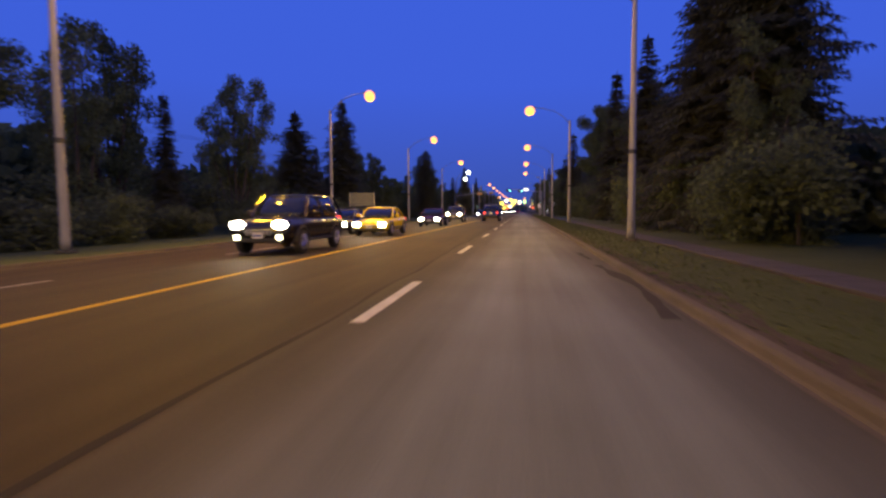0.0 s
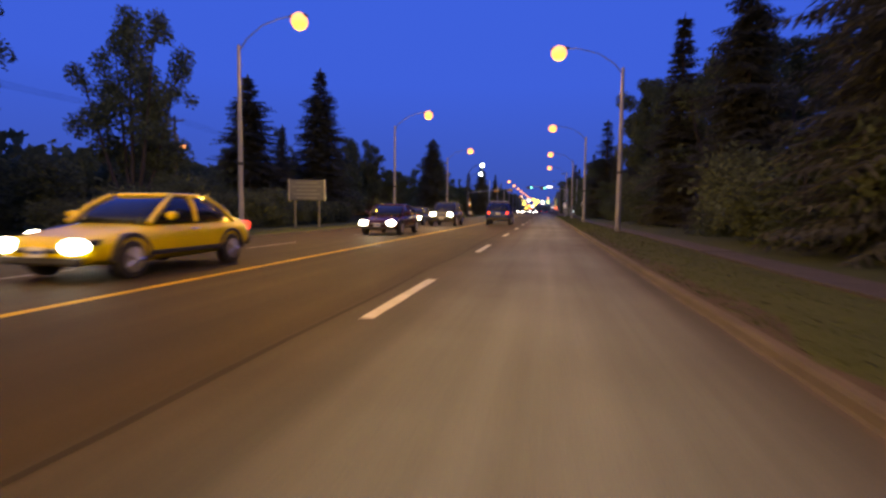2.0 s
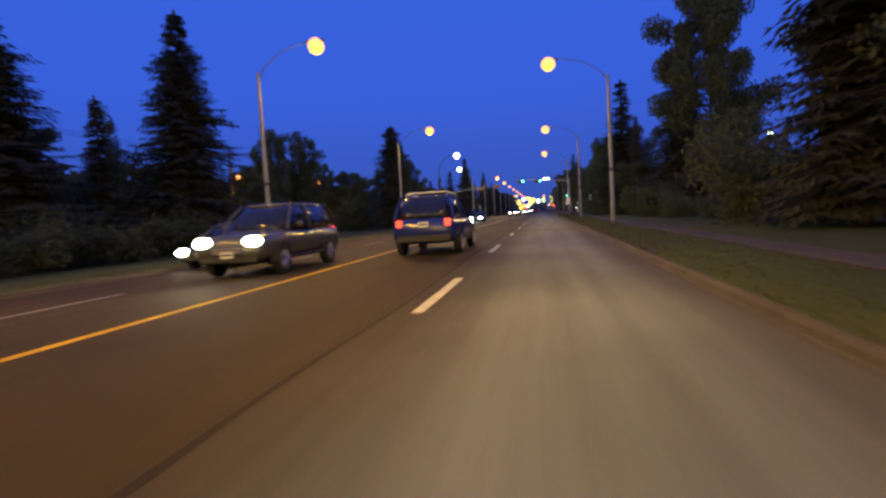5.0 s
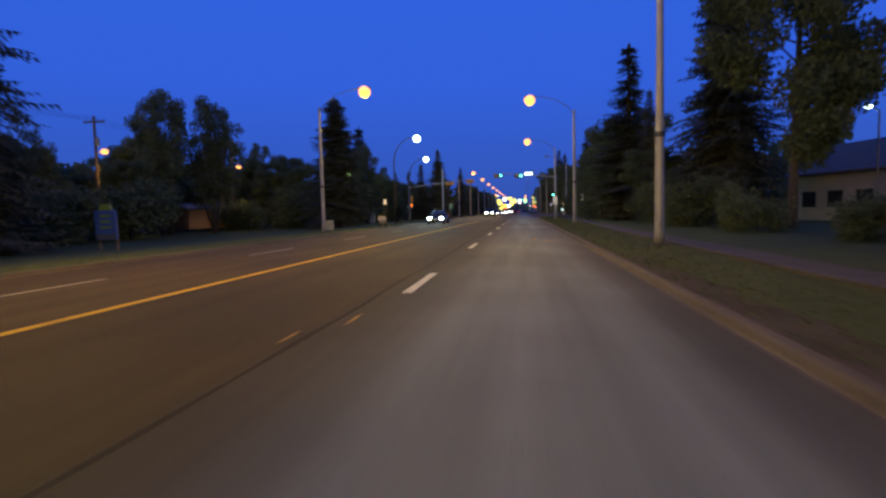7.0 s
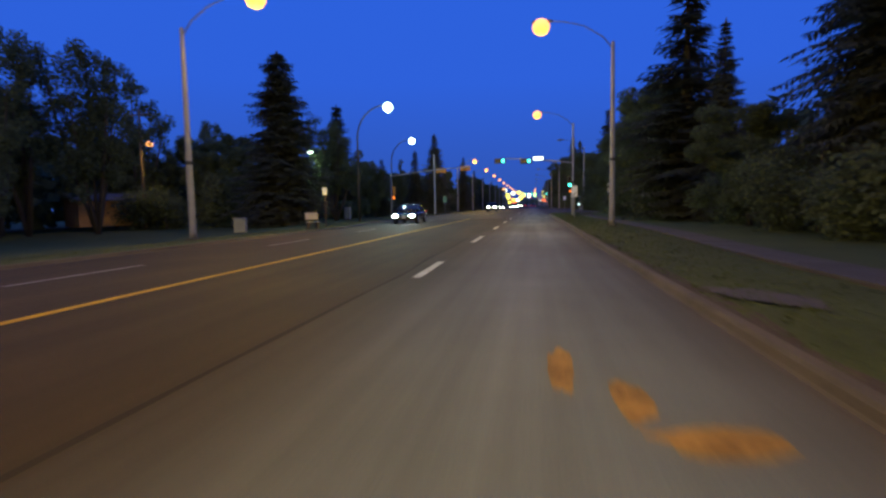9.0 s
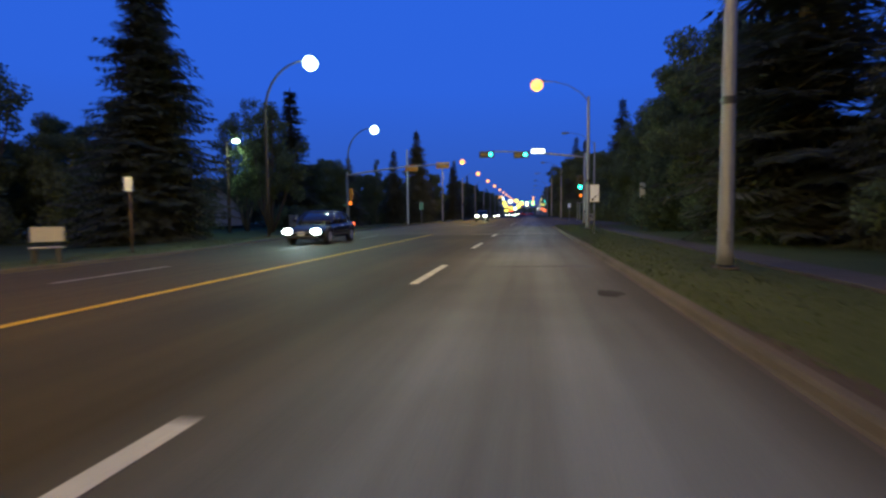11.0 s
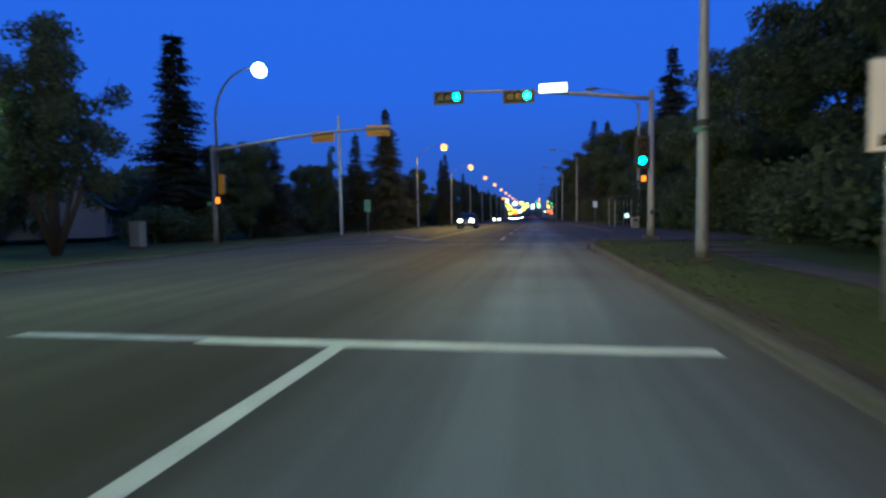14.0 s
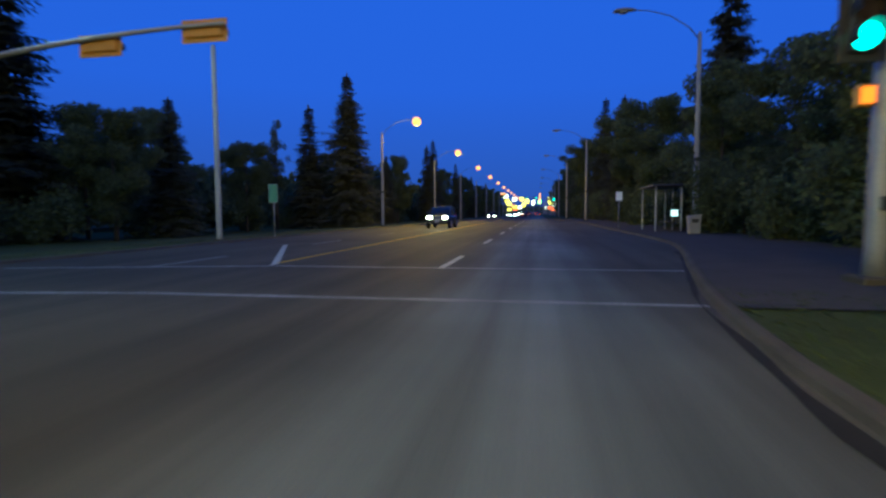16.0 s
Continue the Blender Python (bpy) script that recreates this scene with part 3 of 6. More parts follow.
def dirt_strip(y0, y1, width, seed):
    """Bare trodden earth between the kerb and the turf, with a ragged edge."""
    rows = []
    for y in np.arange(y0, y1 + 0.01, 0.4):
        fade = smooth_step(0, 1.5, min(y - y0, y1 - y))
        w = 0.04 + width * fade * (0.65 + 0.7 * noise.noise(Vector((y * 0.45, seed, 0))) + 0.35 * noise.noise(Vector((y * 1.7, seed, 3))))
        x = kerb_right(y) + 0.13
        rows.append([(x + max(0.03, w) * q, y, turf_z(x + max(0.03, w) * q, y) + 0.012) for q in (0, 0.35, 0.7, 1.0)])
    return sheet(rows)


for y0, y1, width, seed in ((-4, 21, 0.55, 1.0), (21, 47, 0.62, 2.0), (54, 74, 0.75, 3.0), (74, 100, 0.22, 4.0), (112, 128, 0.5, 5.0), (128, 137, 0.3, 6.0)):
    solid("dirt_strip", dirt_strip(y0, y1, width, seed), M["soil"], "bare sandy earth worn along the kerb", "soil", kind="structure")
b = blot(2.62, 84.0, 0.62, 0.5, 3.0)
b.v = [(p[0], p[1], turf_z(p[0], p[1]) + 0.03) for p in b.v]
solid("bare_patch", b, M["slab"], "pale concrete pad let into the verge by the kerb", "concrete", kind="structure")


# ---- street lamps ----
def street_lamp(lens, label, group):
    """Tapered steel pole on a flange, an arm that rises to a cobra head; the arm points along -x."""
    root = thing("street_lamp", label, "street lamp", group)
    b = Build()
    b.tube([(0, 0, 0.10), (0, 0, 0.4), (0, 0, 5.0), (0, 0, 9.75), (0, 0, 9.85)], [0.165, 0.155, 0.125, 0.09, 0.05], 14)
    part("pole", b, M["galv"], root, smooth=True)
    b = Build()
    b.box(-0.24, 0.24, -0.24, 0.24, 0.0, 0.06, 0.02)
    for sx in (-1, 1):
        for sy in (-1, 1):
            b.tube([(sx * 0.18, sy * 0.18, 0.05), (sx * 0.18, sy * 0.18, 0.12)], [0.022, 0.022], 6)
    part("base_plate", b, M["concrete"], root, "concrete footing with anchor bolts")
    b = Build()
    b.box(-0.05, 0.05, -0.175, -0.11, 0.55, 0.85, 0.01)
    part("hand_hole", b, M["lamp_head"], root)
    b = Build()
    b.tube([(0, 0, 3.55), (0, 0, 3.72)], [0.148, 0.147], 14)
    part("strap", b, M["dark_steel"], root, "dark steel strap")
    b = Build()
    b.tube([(0, 0, 9.45), (-0.5, 0, 10.1), (-1.4, 0, 10.72), (-2.4, 0, 11.02), (-3.15, 0, 11.1)], [0.034, 0.03, 0.027, 0.025, 0.024], 8)
    part("arm", b, M["dull_pole"], root, smooth=True)
    b = Build()
    b.loft([[(x, w * math.cos(a), z + h * math.sin(a)) for a in [2 * math.pi * i / 12 for i in range(12)]] for x, w, h, z in ((-3.0, 0.06, 0.05, 11.1), (-3.2, 0.13, 0.09, 11.12), (-3.55, 0.20, 0.12, 11.13), (-3.95, 0.19, 0.10, 11.11), (-4.1, 0.09, 0.05, 11.08))])
    head = part("lamp_head", b, M["lamp_head"], root, smooth=True)
    b = Build()
    if lens is M["lamp_off"]:
        b.ball((-3.62, 0, 11.02), 0.17, 1.4, 0.9, 0.5)
    else:
        # oversized lit lens: its shape takes in the lamp's glow
        b.ball((-3.62, 0, 10.84), 0.46, 1.0, 1.0, 0.95)
    part("lens", b, lens, head, smooth=True)
    return root


def davit_lamp(lens, label, group, tall=9.3):
    """Slim pole whose top bends over the road in one curve; it bends along -x."""
    root = thing("davit_lamp", label, "street lamp", group)
    b = Build()
    arc = [(-2.6 * (1 - math.cos(a)), 0, tall - 1.6 + 2.9 * math.sin(a)) for a in [radians(90) * k / 8 for k in range(9)]]
    b.tube([(0, 0, 0.05), (0, 0, 3.0)] + arc, [0.11, 0.095] + [0.08 - 0.004 * k for k in range(9)], 12)
    part("pole", b, M["dark_steel"], root, smooth=True)
    b = Build()
    b.box(-0.2, 0.2, -0.2, 0.2, 0.0, 0.08, 0.02)
    part("base_plate", b, M["concrete"], root)
    top = tall - 1.6 + 2.9
    b = Build()
    b.loft([[(x, w * math.cos(a), top + h * math.sin(a)) for a in [2 * math.pi * i / 12 for i in range(12)]] for x, w, h in ((-2.5, 0.06, 0.05), (-2.75, 0.16, 0.09), (-3.2, 0.19, 0.10), (-3.4, 0.1, 0.05))])
    head = part("lamp_head", b, M["lamp_head"], root, smooth=True)
    b = Build()
    # lens ball enlarged to stand in for the glow round it
    b.ball((-2.98, 0, top - 0.18), 0.44, 1.0, 1.0, 0.95)
    part("lens", b, lens, head, smooth=True)
    return root


RIGHT_X = 4.15
lit = street_lamp(M["lamp_amber"], "grey steel street lamp glowing amber on the grass verge", "amber street lamps")
lit.scale = (1, 1, 0.964)
place(lit, RIGHT_X, 20.6, turf_z(RIGHT_X, 20.6))
for y in (-8.0, 49.3, 78.3, 106.6, 134.2):
    copy_thing(lit, pose(RIGHT_X, y, turf_z(RIGHT_X, y)))
LEFT_LAMPS = [(-15.6, 14.8), (-16.9, 44.2), (-15.8, 71.4), (-15.4, 99.8)] + [(-15.4, 188.0 + 28.0 * k) for k in range(14)]
for x, y in LEFT_LAMPS:
    copy_thing(lit, pose(x, y, turf_z(x, y), 0, 0, 180) @ Matrix.Diagonal((1, 1, 1.092 if y < 50 else 1.063 if y < 80 else 1.004, 1)))
for y, k in ((-8.0, 1.0), (20.6, 0.68), (49.3, 0.86), (78.3, 0.56), (106.6, 0.60), (134.2, 0.47)):
    lamp_light(RIGHT_X - 3.62, y, 9.9, AMBER, 0.47 * k * AMBER_POWER, -0.5, 0.07)
for x, y in [(-15.6, -14.0)] + LEFT_LAMPS[:6]:
    lamp_light(x + 3.62, y, 9.9 if y > 80 else 10.4, AMBER, (0.62 if y < 150 else 1.1) * AMBER_POWER, 0.6, 0.09)
for k in range(9):
    copy_thing(lit, pose(5.0, 410.0 + 28.0 * k, turf_z(5.0, 410.0 + 28.0 * k)))
dark = street_lamp(M["lamp_off"], "grey steel street lamp, switched off, beside the road", "unlit street lamps")
place(dark, 7.95, 164.0, turf_z(7.95, 164.0))
for x, y in ((6.0, 203.0), (5.2, 232.0), (5.0, 262.0), (5.0, 292.0), (5.0, 322.0), (5.0, 352.0)):
    copy_thing(dark, pose(x, y, turf_z(x, y)))
davit = davit_lamp(M["lamp_cool"], "slim davit street lamp with a cool white light", "white street lamps", 9.28)
place(davit, -15.9, 125.3, turf_z(-15.9, 125.3), 180)
copy_thing(davit, pose(-19.2, 149.45, turf_z(-19.2, 149.45), 0, 0, 180))
lamp_light(-12.9, 125.3, 9.9, COOL, COOL_POWER, 1.0, 0.04)
lamp_light(-16.2, 149.45, 9.9, COOL, 0.9 * COOL_POWER, 0.5, 0.04)

plate = thing("road_sign", "small green plate strapped to a street lamp pole", "sign")
b = Build()
b.box(-0.26, 0.06, -0.012, 0.0, -0.07, 0.07, 0.004)
part("plate", b, M["sign_green"], plate)
b = Build()
b.tube([(0.0, 0.13, -0.03), (0.0, 0.13, 0.03)], [0.155, 0.155], 12)
part("strap", b, M["dark_steel"], plate)
place(plate, RIGHT_X, 134.2 - 0.13, 3.25)

# plain pale pole
b = Build()
b.tube([(0, 0, 0), (0, 0, 0.3), (0, 0, 8.85), (0, 0, 8.95)], [0.14, 0.13, 0.11, 0.05], 14)
pole = thing("steel_pole", "tall pale painted steel pole without a lamp", "pole")
part("pole", b, M["painted_pole"], pole, smooth=True)
b = Build()
b.box(-0.22, 0.22, -0.22, 0.22, -0.02, 0.06, 0.02)
part("base_plate", b, M["concrete"], pole)
pole.scale = (1, 1, 1.03)
place(pole, -14.9, 158.8, turf_z(-14.9, 158.8))


# ---- traffic signals ----
def signal_head(parent, x, y, z, lit_index, sideways, facing, lens, housing, plate=True):
    """Three-lens signal with visors and a back plate; facing -1 looks towards -y."""
    step = 0.37
    half = 0.57
    b = Build()
    if sideways:
        b.box(x - half, x + half, y - 0.09, y + 0.09, z - 0.18, z + 0.18, 0.03)
    else:
        b.box(x - 0.18, x + 0.18, y - 0.09, y + 0.09, z - half, z + half, 0.03)
    head = part("signal_head", b, housing, parent)
    b = Build()
    if sideways:
        b.box(x - half - 0.12, x + half + 0.12, y - 0.012, y + 0.012, z - 0.30, z + 0.30, 0.005)
    else:
        b.box(x - 0.30, x + 0.30, y - 0.012, y + 0.012, z - half - 0.12, z + half + 0.12, 0.005)
    if plate:
        part("back_plate", b, M["signal_black"] if facing < 0 else housing, head)
    for k in range(3):
        px, pz = (x + (k - 1) * step, z) if sideways else (x, z + (1 - k) * step)
        b = Build()
        b.disc((px, y + facing * 0.09, pz), (0, facing, 0), 0.17, 0.03)
        part("lens", b, lens if k == lit_index else M["dark_lens"], head)
        b = Build()
        arc = []
        for i in range(13):
            a = math.pi * (-0.15 + 1.3 * i / 12)
            arc.append([(px + q * math.cos(a), y + facing * d, pz + q * math.sin(a)) for q, d in ((0.175, 0.09), (0.187, 0.09), (0.187, 0.30), (0.175, 0.30))])
        b.loft(arc)
        part("visor", b, M["signal_black"] if facing < 0 else housing, head)
    return head


def signal_mast(label, height, arm, tip_rise, finish="galv"):
    """Steel pole with a long tapered arm along -x."""
    root = thing("traffic_signal", label, "traffic signal", "crossing signals")
    b = Build()
    b.tube([(0, 0, 0.1), (0, 0, 0.5), (0, 0, height)], [0.17, 0.15, 0.11], 14)
    part("pole", b, M[finish], root, smooth=True)
    b = Build()
    b.box(-0.3, 0.3, -0.3, 0.3, 0.0, 0.14, 0.03)
    part("base_plate", b, M["concrete"], root, "concrete footing")
    b = Build()
    pts = [(-arm * k / 8, 0, height - 0.35 + tip_rise * math.sin(math.pi / 2 * k / 8)) for k in range(9)]
    b.tube(pts, [0.10 - 0.006 * k for k in range(9)], 10)
    part("mast_arm", b, M["galv"], root, smooth=True)
    return root


right_mast = signal_mast("steel traffic signal mast with three green lights over the road", 6.35, 9.0, 0.75)
signal_head(right_mast, -8.75, -0.16, 6.48, 2, True, -1, M["green_lens"], M["signal_black"])
signal_head(right_mast, -5.62, -0.16, 6.36, 2, True, -1, M["green_lens"], M["signal_black"])
signal_head(right_mast, -0.42, -0.22, 3.72, 2, False, -1, M["green_lens"], M["signal_black"])
b = Build()
b.box(-4.75, -3.5, -0.20, -0.06, 6.42, 6.86, 0.02)
sign = part("street_name_sign", b, M["dark_steel"], right_mast, "internally lit white street name sign")
b = Build()
b.box(-4.72, -3.53, -0.215, -0.201, 6.45, 6.83, 0.004)
part("sign_face", b, M["lit_sign"], sign)
b = Build()
b.box(-0.46, -0.24, -0.28, -0.12, 2.44, 2.74, 0.02)
walker = part("pedestrian_signal", b, M["signal_yellow"], right_mast, "yellow pedestrian signal showing an orange stop symbol")
b = Build()
b.box(-0.44, -0.26, -0.292, -0.281, 2.48, 2.70, 0.004)
part("lens", b, M["hand_lens"], walker)
b = Build()
b.box(-0.06, 0.06, -0.20, -0.12, 1.05, 1.25, 0.015)
part("push_button", b, M["signal_black"], right_mast)
place(right_mast, 4.85, 143.9, turf_z(4.85, 143.9))

left_mast = signal_mast("steel traffic signal mast with yellow signal backs over the road", 5.75, 11.0, 0.85, "dull_pole")
# turned by 180 degrees: local -x points over the road, local -y away from the viewer
signal_head(left_mast, -7.0, -0.16, 5.95, 0, True, -1, M["dark_lens"], M["signal_yellow"])
signal_head(left_mast, -10.3, -0.16, 6.15, 0, True, -1, M["dark_lens"], M["signal_yellow"])
signal_head(left_mast, -0.36, -0.22, 3.5, 0, False, -1, M["dark_lens"], M["signal_yellow"], False)
b = Build()
b.box(-0.60, -0.24, 0.14, 0.32, 2.35, 2.78, 0.02)
walker = part("pedestrian_signal", b, M["signal_black"], left_mast, "pedestrian signal showing an orange stop symbol")
b = Build()
b.box(-0.56, -0.28, 0.321, 0.332, 2.40, 2.73, 0.004)
part("lens", b, M["hand_lens"], walker)
b = Build()
b.box(0.16, 0.46, 0.02, 0.06, 2.3, 2.5, 0.004)
part("name_plate", b, M["sign_green"], left_mast, "small green plate")
left_mast.scale = (1, 1, 1.05)
place(left_mast, -19.2, 149.0, turf_z(-19.2, 149.0), 180)
yellow_back = [o for o in left_mast.children_recursive if o.name.startswith("back_plate")]
for o in yellow_back:
    o.data.materials[0] = M["signal_yellow"]

# distant crossings down the road, small lit signals over the lanes
for y, xs, lens in ((330, (-4.0, -0.8), "green_lens"), (455, (-5.0, -1.5, 2.5), "red_lens")):
    far = signal_mast("distant traffic signal over the road", 6.3, 9.0, 0.7)
    for x in xs:
        signal_head(far, x - 5.0, -0.16, 6.4, 2 if lens == "green_lens" else 0, True, -1, M[lens], M["signal_black"])
    place(far, 5.0, y, turf_z(5.0, y))


# lit pylon signs of the shops far down the road
def pylon_sign(x, y, z, w, h, mat, label):
    root = thing("pylon_sign", label, "sign", "far pylon signs")
    b = Build()
    b.tube([(0, 0.2, -0.1), (0, 0.2, z)], [0.25, 0.2], 8)
    part("post", b, M["galv"], root)
    b = Build()
    b.box(-w / 2, w / 2, 0.0, 0.4, z, z + h, 0.08)
    box = part("cabinet", b, M["dark_steel"], root)
    b = Build()
    b.box(-w / 2 + 0.1, w / 2 - 0.1, -0.02, -0.005, z + 0.1, z + h - 0.1)
    part("sign_face", b, mat, box, "glowing sign face")
    return place(root, x, y, turf_z(x, y) - 0.05)


PYLONS = (
    (-14.5, 455, 5.0, 2.0, 1.4, "lamp_amber"), (8.2, 470, 6.0, 2.6, 2.2, "pylon_yellow"), (-15.5, 505, 9.5, 3.0, 2.4, "pylon_white"), (9.5, 520, 3.0, 3.0, 2.0, "red_lens"),
    (11.5, 545, 9.0, 3.0, 3.4, "green_lens"), (-17.5, 560, 5.0, 3.4, 2.4, "pylon_yellow"), (13.0, 585, 13.0, 3.0, 3.2, "green_lens"), (-13.5, 600, 12.0, 3.4, 2.6, "pylon_yellow"),
    (7.0, 440, 3.4, 1.8, 1.3, "red_lens"), (7.6, 495, 8.0, 1.4, 3.6, "pylon_yellow"), (12.0, 510, 12.0, 1.4, 3.8, "pylon_green"), (8.6, 430, 4.6, 1.5, 1.3, "pylon_white"),
    (-13.8, 480, 3.0, 2.4, 1.8, "red_lens"), (-12.6, 530, 4.2, 2.6, 2.2, "pylon_white"), (15.5, 600, 9.0, 3.4, 2.6, "pylon_green"), (-12.0, 620, 7.0, 3.0, 3.4, "pylon_yellow"),
    (6.4, 560, 4.0, 2.2, 2.0, "pylon_white"), (17.0, 560, 5.2, 3.2, 2.4, "red_lens"),
    (-19.0, 470, 8.0, 3.2, 2.4, "pylon_yellow"), (-23.0, 500, 12.5, 3.4, 2.8, "lamp_amber"), (-21.0, 540, 7.0, 3.2, 3.0, "pylon_yellow"), (-26.0, 580, 14.0, 4.0, 3.0, "pylon_white"),
    (-9.5, 640, 10.0, 3.6, 4.0, "pylon_yellow"), (-4.0, 660, 9.0, 3.0, 4.4, "pylon_white"), (2.0, 670, 10.0, 3.0, 4.0, "pylon_green"), (-16.0, 450, 2.6, 2.2, 1.6, "pylon_yellow"),
    (10.5, 500, 5.6, 2.4, 2.4, "pylon_yellow"), (14.0, 530, 7.0, 2.6, 3.4, "pylon_white"), (9.2, 450, 2.2, 1.8, 1.4, "red_lens"), (19.0, 600, 12.0, 3.6, 3.4, "pylon_yellow"),
)
for x, y, z, w, h, key in PYLONS:
    pylon_sign(x, y, z, w, h, M[key], "glowing shop sign on a tall post far away")


# ---- signs ----
def bars(parent, x0, x1, zs, y, h, mat, seed):
    rnd = random.Random(seed)
    for z in zs:
        b = Build()
        w = (x1 - x0) * rnd.uniform(0.65, 1.0)
        c = (x0 + x1) / 2
        b.box(c - w / 2, c + w / 2, y - 0.003, y, z - h / 2, z + h / 2)
        part("text_bar", b, mat, parent)


def post_sign(name, label, w, z0, z1, face, post_mat=None, text=0, back=None, turn=0.0):
    """A flat sign plate on a slim post; its face looks towards -y."""
    root = thing(name, label, "sign")
    b = Build()
    b.tube([(0, 0.05, -0.5), (0, 0.05, z1 - 0.04)], [0.036, 0.034], 8)
    part("post", b, post_mat or M["galv"], root, smooth=True)
    b = Build()
    b.box(-w / 2, w / 2, -0.006, 0.006, z0, z1, 0.004)
    plate = part("plate", b, back or M["sign_back"], root)
    b = Build()
    b.box(-w / 2 + 0.015, w / 2 - 0.015, -0.0095, -0.0065, z0 + 0.015, z1 - 0.015)
    part("sign_face", b, face, plate)
    if text:
        bars(plate, -w / 2 + 0.08, w / 2 - 0.08, [z1 - 0.09 - 0.10 * k for k in range(text)], -0.0125, 0.05, M["sign_ink"], 3)
    for z in (z0 + 0.12, z1 - 0.12):
        b = Build()
        b.disc((0, -0.0095, z), (0, -1, 0), 0.012, 0.006, 8)
        part("bolt", b, M["galv"], plate)
    return root


white = post_sign("road_sign", "tall white lane sign with a black arrow on a steel post", 0.52, 1.60, 2.58, M["sign_white"])
b = Build()
b.add([(-0.16, -0.014, 1.66), (-0.03, -0.014, 1.68), (-0.07, -0.014, 1.73), (0.15, -0.014, 1.97), (0.12, -0.014, 2.0), (-0.10, -0.014, 1.77), (-0.14, -0.014, 1.80)], [(0, 1, 2, 3, 4, 5, 6)])
part("arrow", b, M["sign_ink"], white)
place(white, 3.68, 126.0, 0.15)
side = post_sign("road_sign", "small white sign on a dark wooden post by the path", 0.5, 1.95, 2.95, M["sign_white"], M["wood_pole"])
place(side, 7.45, 131.9, 0.15, 35)
stop = post_sign("bus_stop_sign", "small pale bus stop sign on a post", 0.42, 1.75, 2.35, M["sign_white"])
place(stop, 5.5, 172.5, 0.15)
green = post_sign("road_sign", "pale green sign on a slim post in the grass", 0.54, 1.62, 2.6, M["sign_green"], back=M["sign_back"], turn=0)
place(green, -13.95, 162.4, 0.15)
park = post_sign("parking_sign", "small white sign on a wooden post beside the bench", 0.34, 1.9, 2.4, M["sign_white"], M["wood_pole"])
place(park, -13.35, 110.7, 0.12)
board = thing("letter_board", "grey letter board on two posts, lettering unreadable", "sign")
b = Build()
b.box(-1.25, 1.25, -0.09, 0.09, 1.55, 2.95, 0.02)
cab = part("board", b, M["board_grey"], board)
for s in (-1, 1):
    b = Build()
    b.box(s * 1.25 - 0.05, s * 1.25 + 0.05, -0.11, 0.11, 1.5, 3.0, 0.01)
    part("frame", b, M["galv"], cab)
bars(cab, -1.05, 1.05, [2.75 - 0.26 * k for k in range(5)], -0.094, 0.10, M["board_letters"], 8)
for s in (-0.85, 0.85):
    b = Build()
    b.box(s - 0.06, s + 0.06, -0.06, 0.06, -0.45, 1.55, 0.01)
    part("post", b, M["dull_pole"], board)
place(board, -16.4, 51.6, 0.15, 8)

notice = thing("notice_board", "blue notice board with a lime top on posts", "sign")
b = Build()
b.box(-0.95, 0.95, -0.05, 0.05, 0.55, 2.1, 0.015)
cab = part("board", b, M["sign_blue"], notice)
b = Build()
b.loft([[(-0.6, -0.06, 2.1), (0.6, -0.06, 2.1), (0.5, -0.06, 2.42), (-0.3, -0.06, 2.38)], [(-0.6, 0.05, 2.1), (0.6, 0.05, 2.1), (0.5, 0.05, 2.42), (-0.3, 0.05, 2.38)]])
part("header", b, M["sign_lime"], notice, "lime green header")
b = Build()
b.box(-0.9, 0.9, -0.056, -0.052, 0.6, 0.86)
part("footer", b, M["board_grey"], cab)
bars(cab, -0.7, 0.7, [1.8, 1.5, 1.2], -0.056, 0.12, M["sign_lime"], 4)
for s in (-0.8, 0.8):
    b = Build()
    b.box(s - 0.05, s + 0.05, 0.05, 0.13, -0.45, 2.0, 0.01)
    part("post", b, M["wood_pole"], notice)
place(notice, -21.8, 85.5, -0.42, -20)

bench = thing("bus_bench", "pale bench with a panel backrest on concrete feet", "bench")
b = Build()
b.loft([[(-0.6, 0.06, 0.62), (0.6, 0.06, 0.62), (0.6, 0.10, 0.64), (-0.6, 0.10, 0.64)], [(-0.6, 0.18, 1.05), (0.6, 0.18, 1.05), (0.6, 0.22, 1.05), (-0.6, 0.22, 1.05)]])
part("backrest", b, M["bench_white"], bench)
for k in range(3):
    b = Build()
    b.box(-0.58, 0.58, -0.42 + 0.15 * k, -0.30 + 0.15 * k, 0.44, 0.48, 0.01)
    part("slat", b, M["bench_white"], bench)
for s in (-0.42, 0.42):
    b = Build()
    b.box(s - 0.07, s + 0.07, -0.42, 0.14, 0, 0.44, 0.03)
    part("leg", b, M["concrete"], bench)
bench.scale = (0.62, 0.8, 0.92)
place(bench, -12.6, 106.8, turf_z(-12.6, 106.8), 40)

cabinet = thing("utility_cabinet", "grey metal utility cabinet on a concrete pad", "cabinet")
b = Build()
b.box(-0.38, 0.38, -0.3, 0.3, 0.1, 1.35, 0.03)
body = part("body", b, M["box_grey"], cabinet)
b = Build()
b.box(-0.33, 0.33, -0.318, -0.302, 0.18, 1.28, 0.006)
door = part("door", b, M["box_grey"], body)
b = Build()
b.tube([(0.25, -0.33, 0.65), (0.25, -0.33, 0.8)], [0.012, 0.012], 6)
part("handle", b, M["dark_steel"], door)
b = Build()
b.box(-0.42, 0.42, -0.34, 0.34, 1.35, 1.40, 0.015)
part("lid", b, M["box_grey"], cabinet)
b = Build()
b.box(-0.5, 0.5, -0.42, 0.42, -0.05, 0.1, 0.02)
part("pad", b, M["concrete"], cabinet)
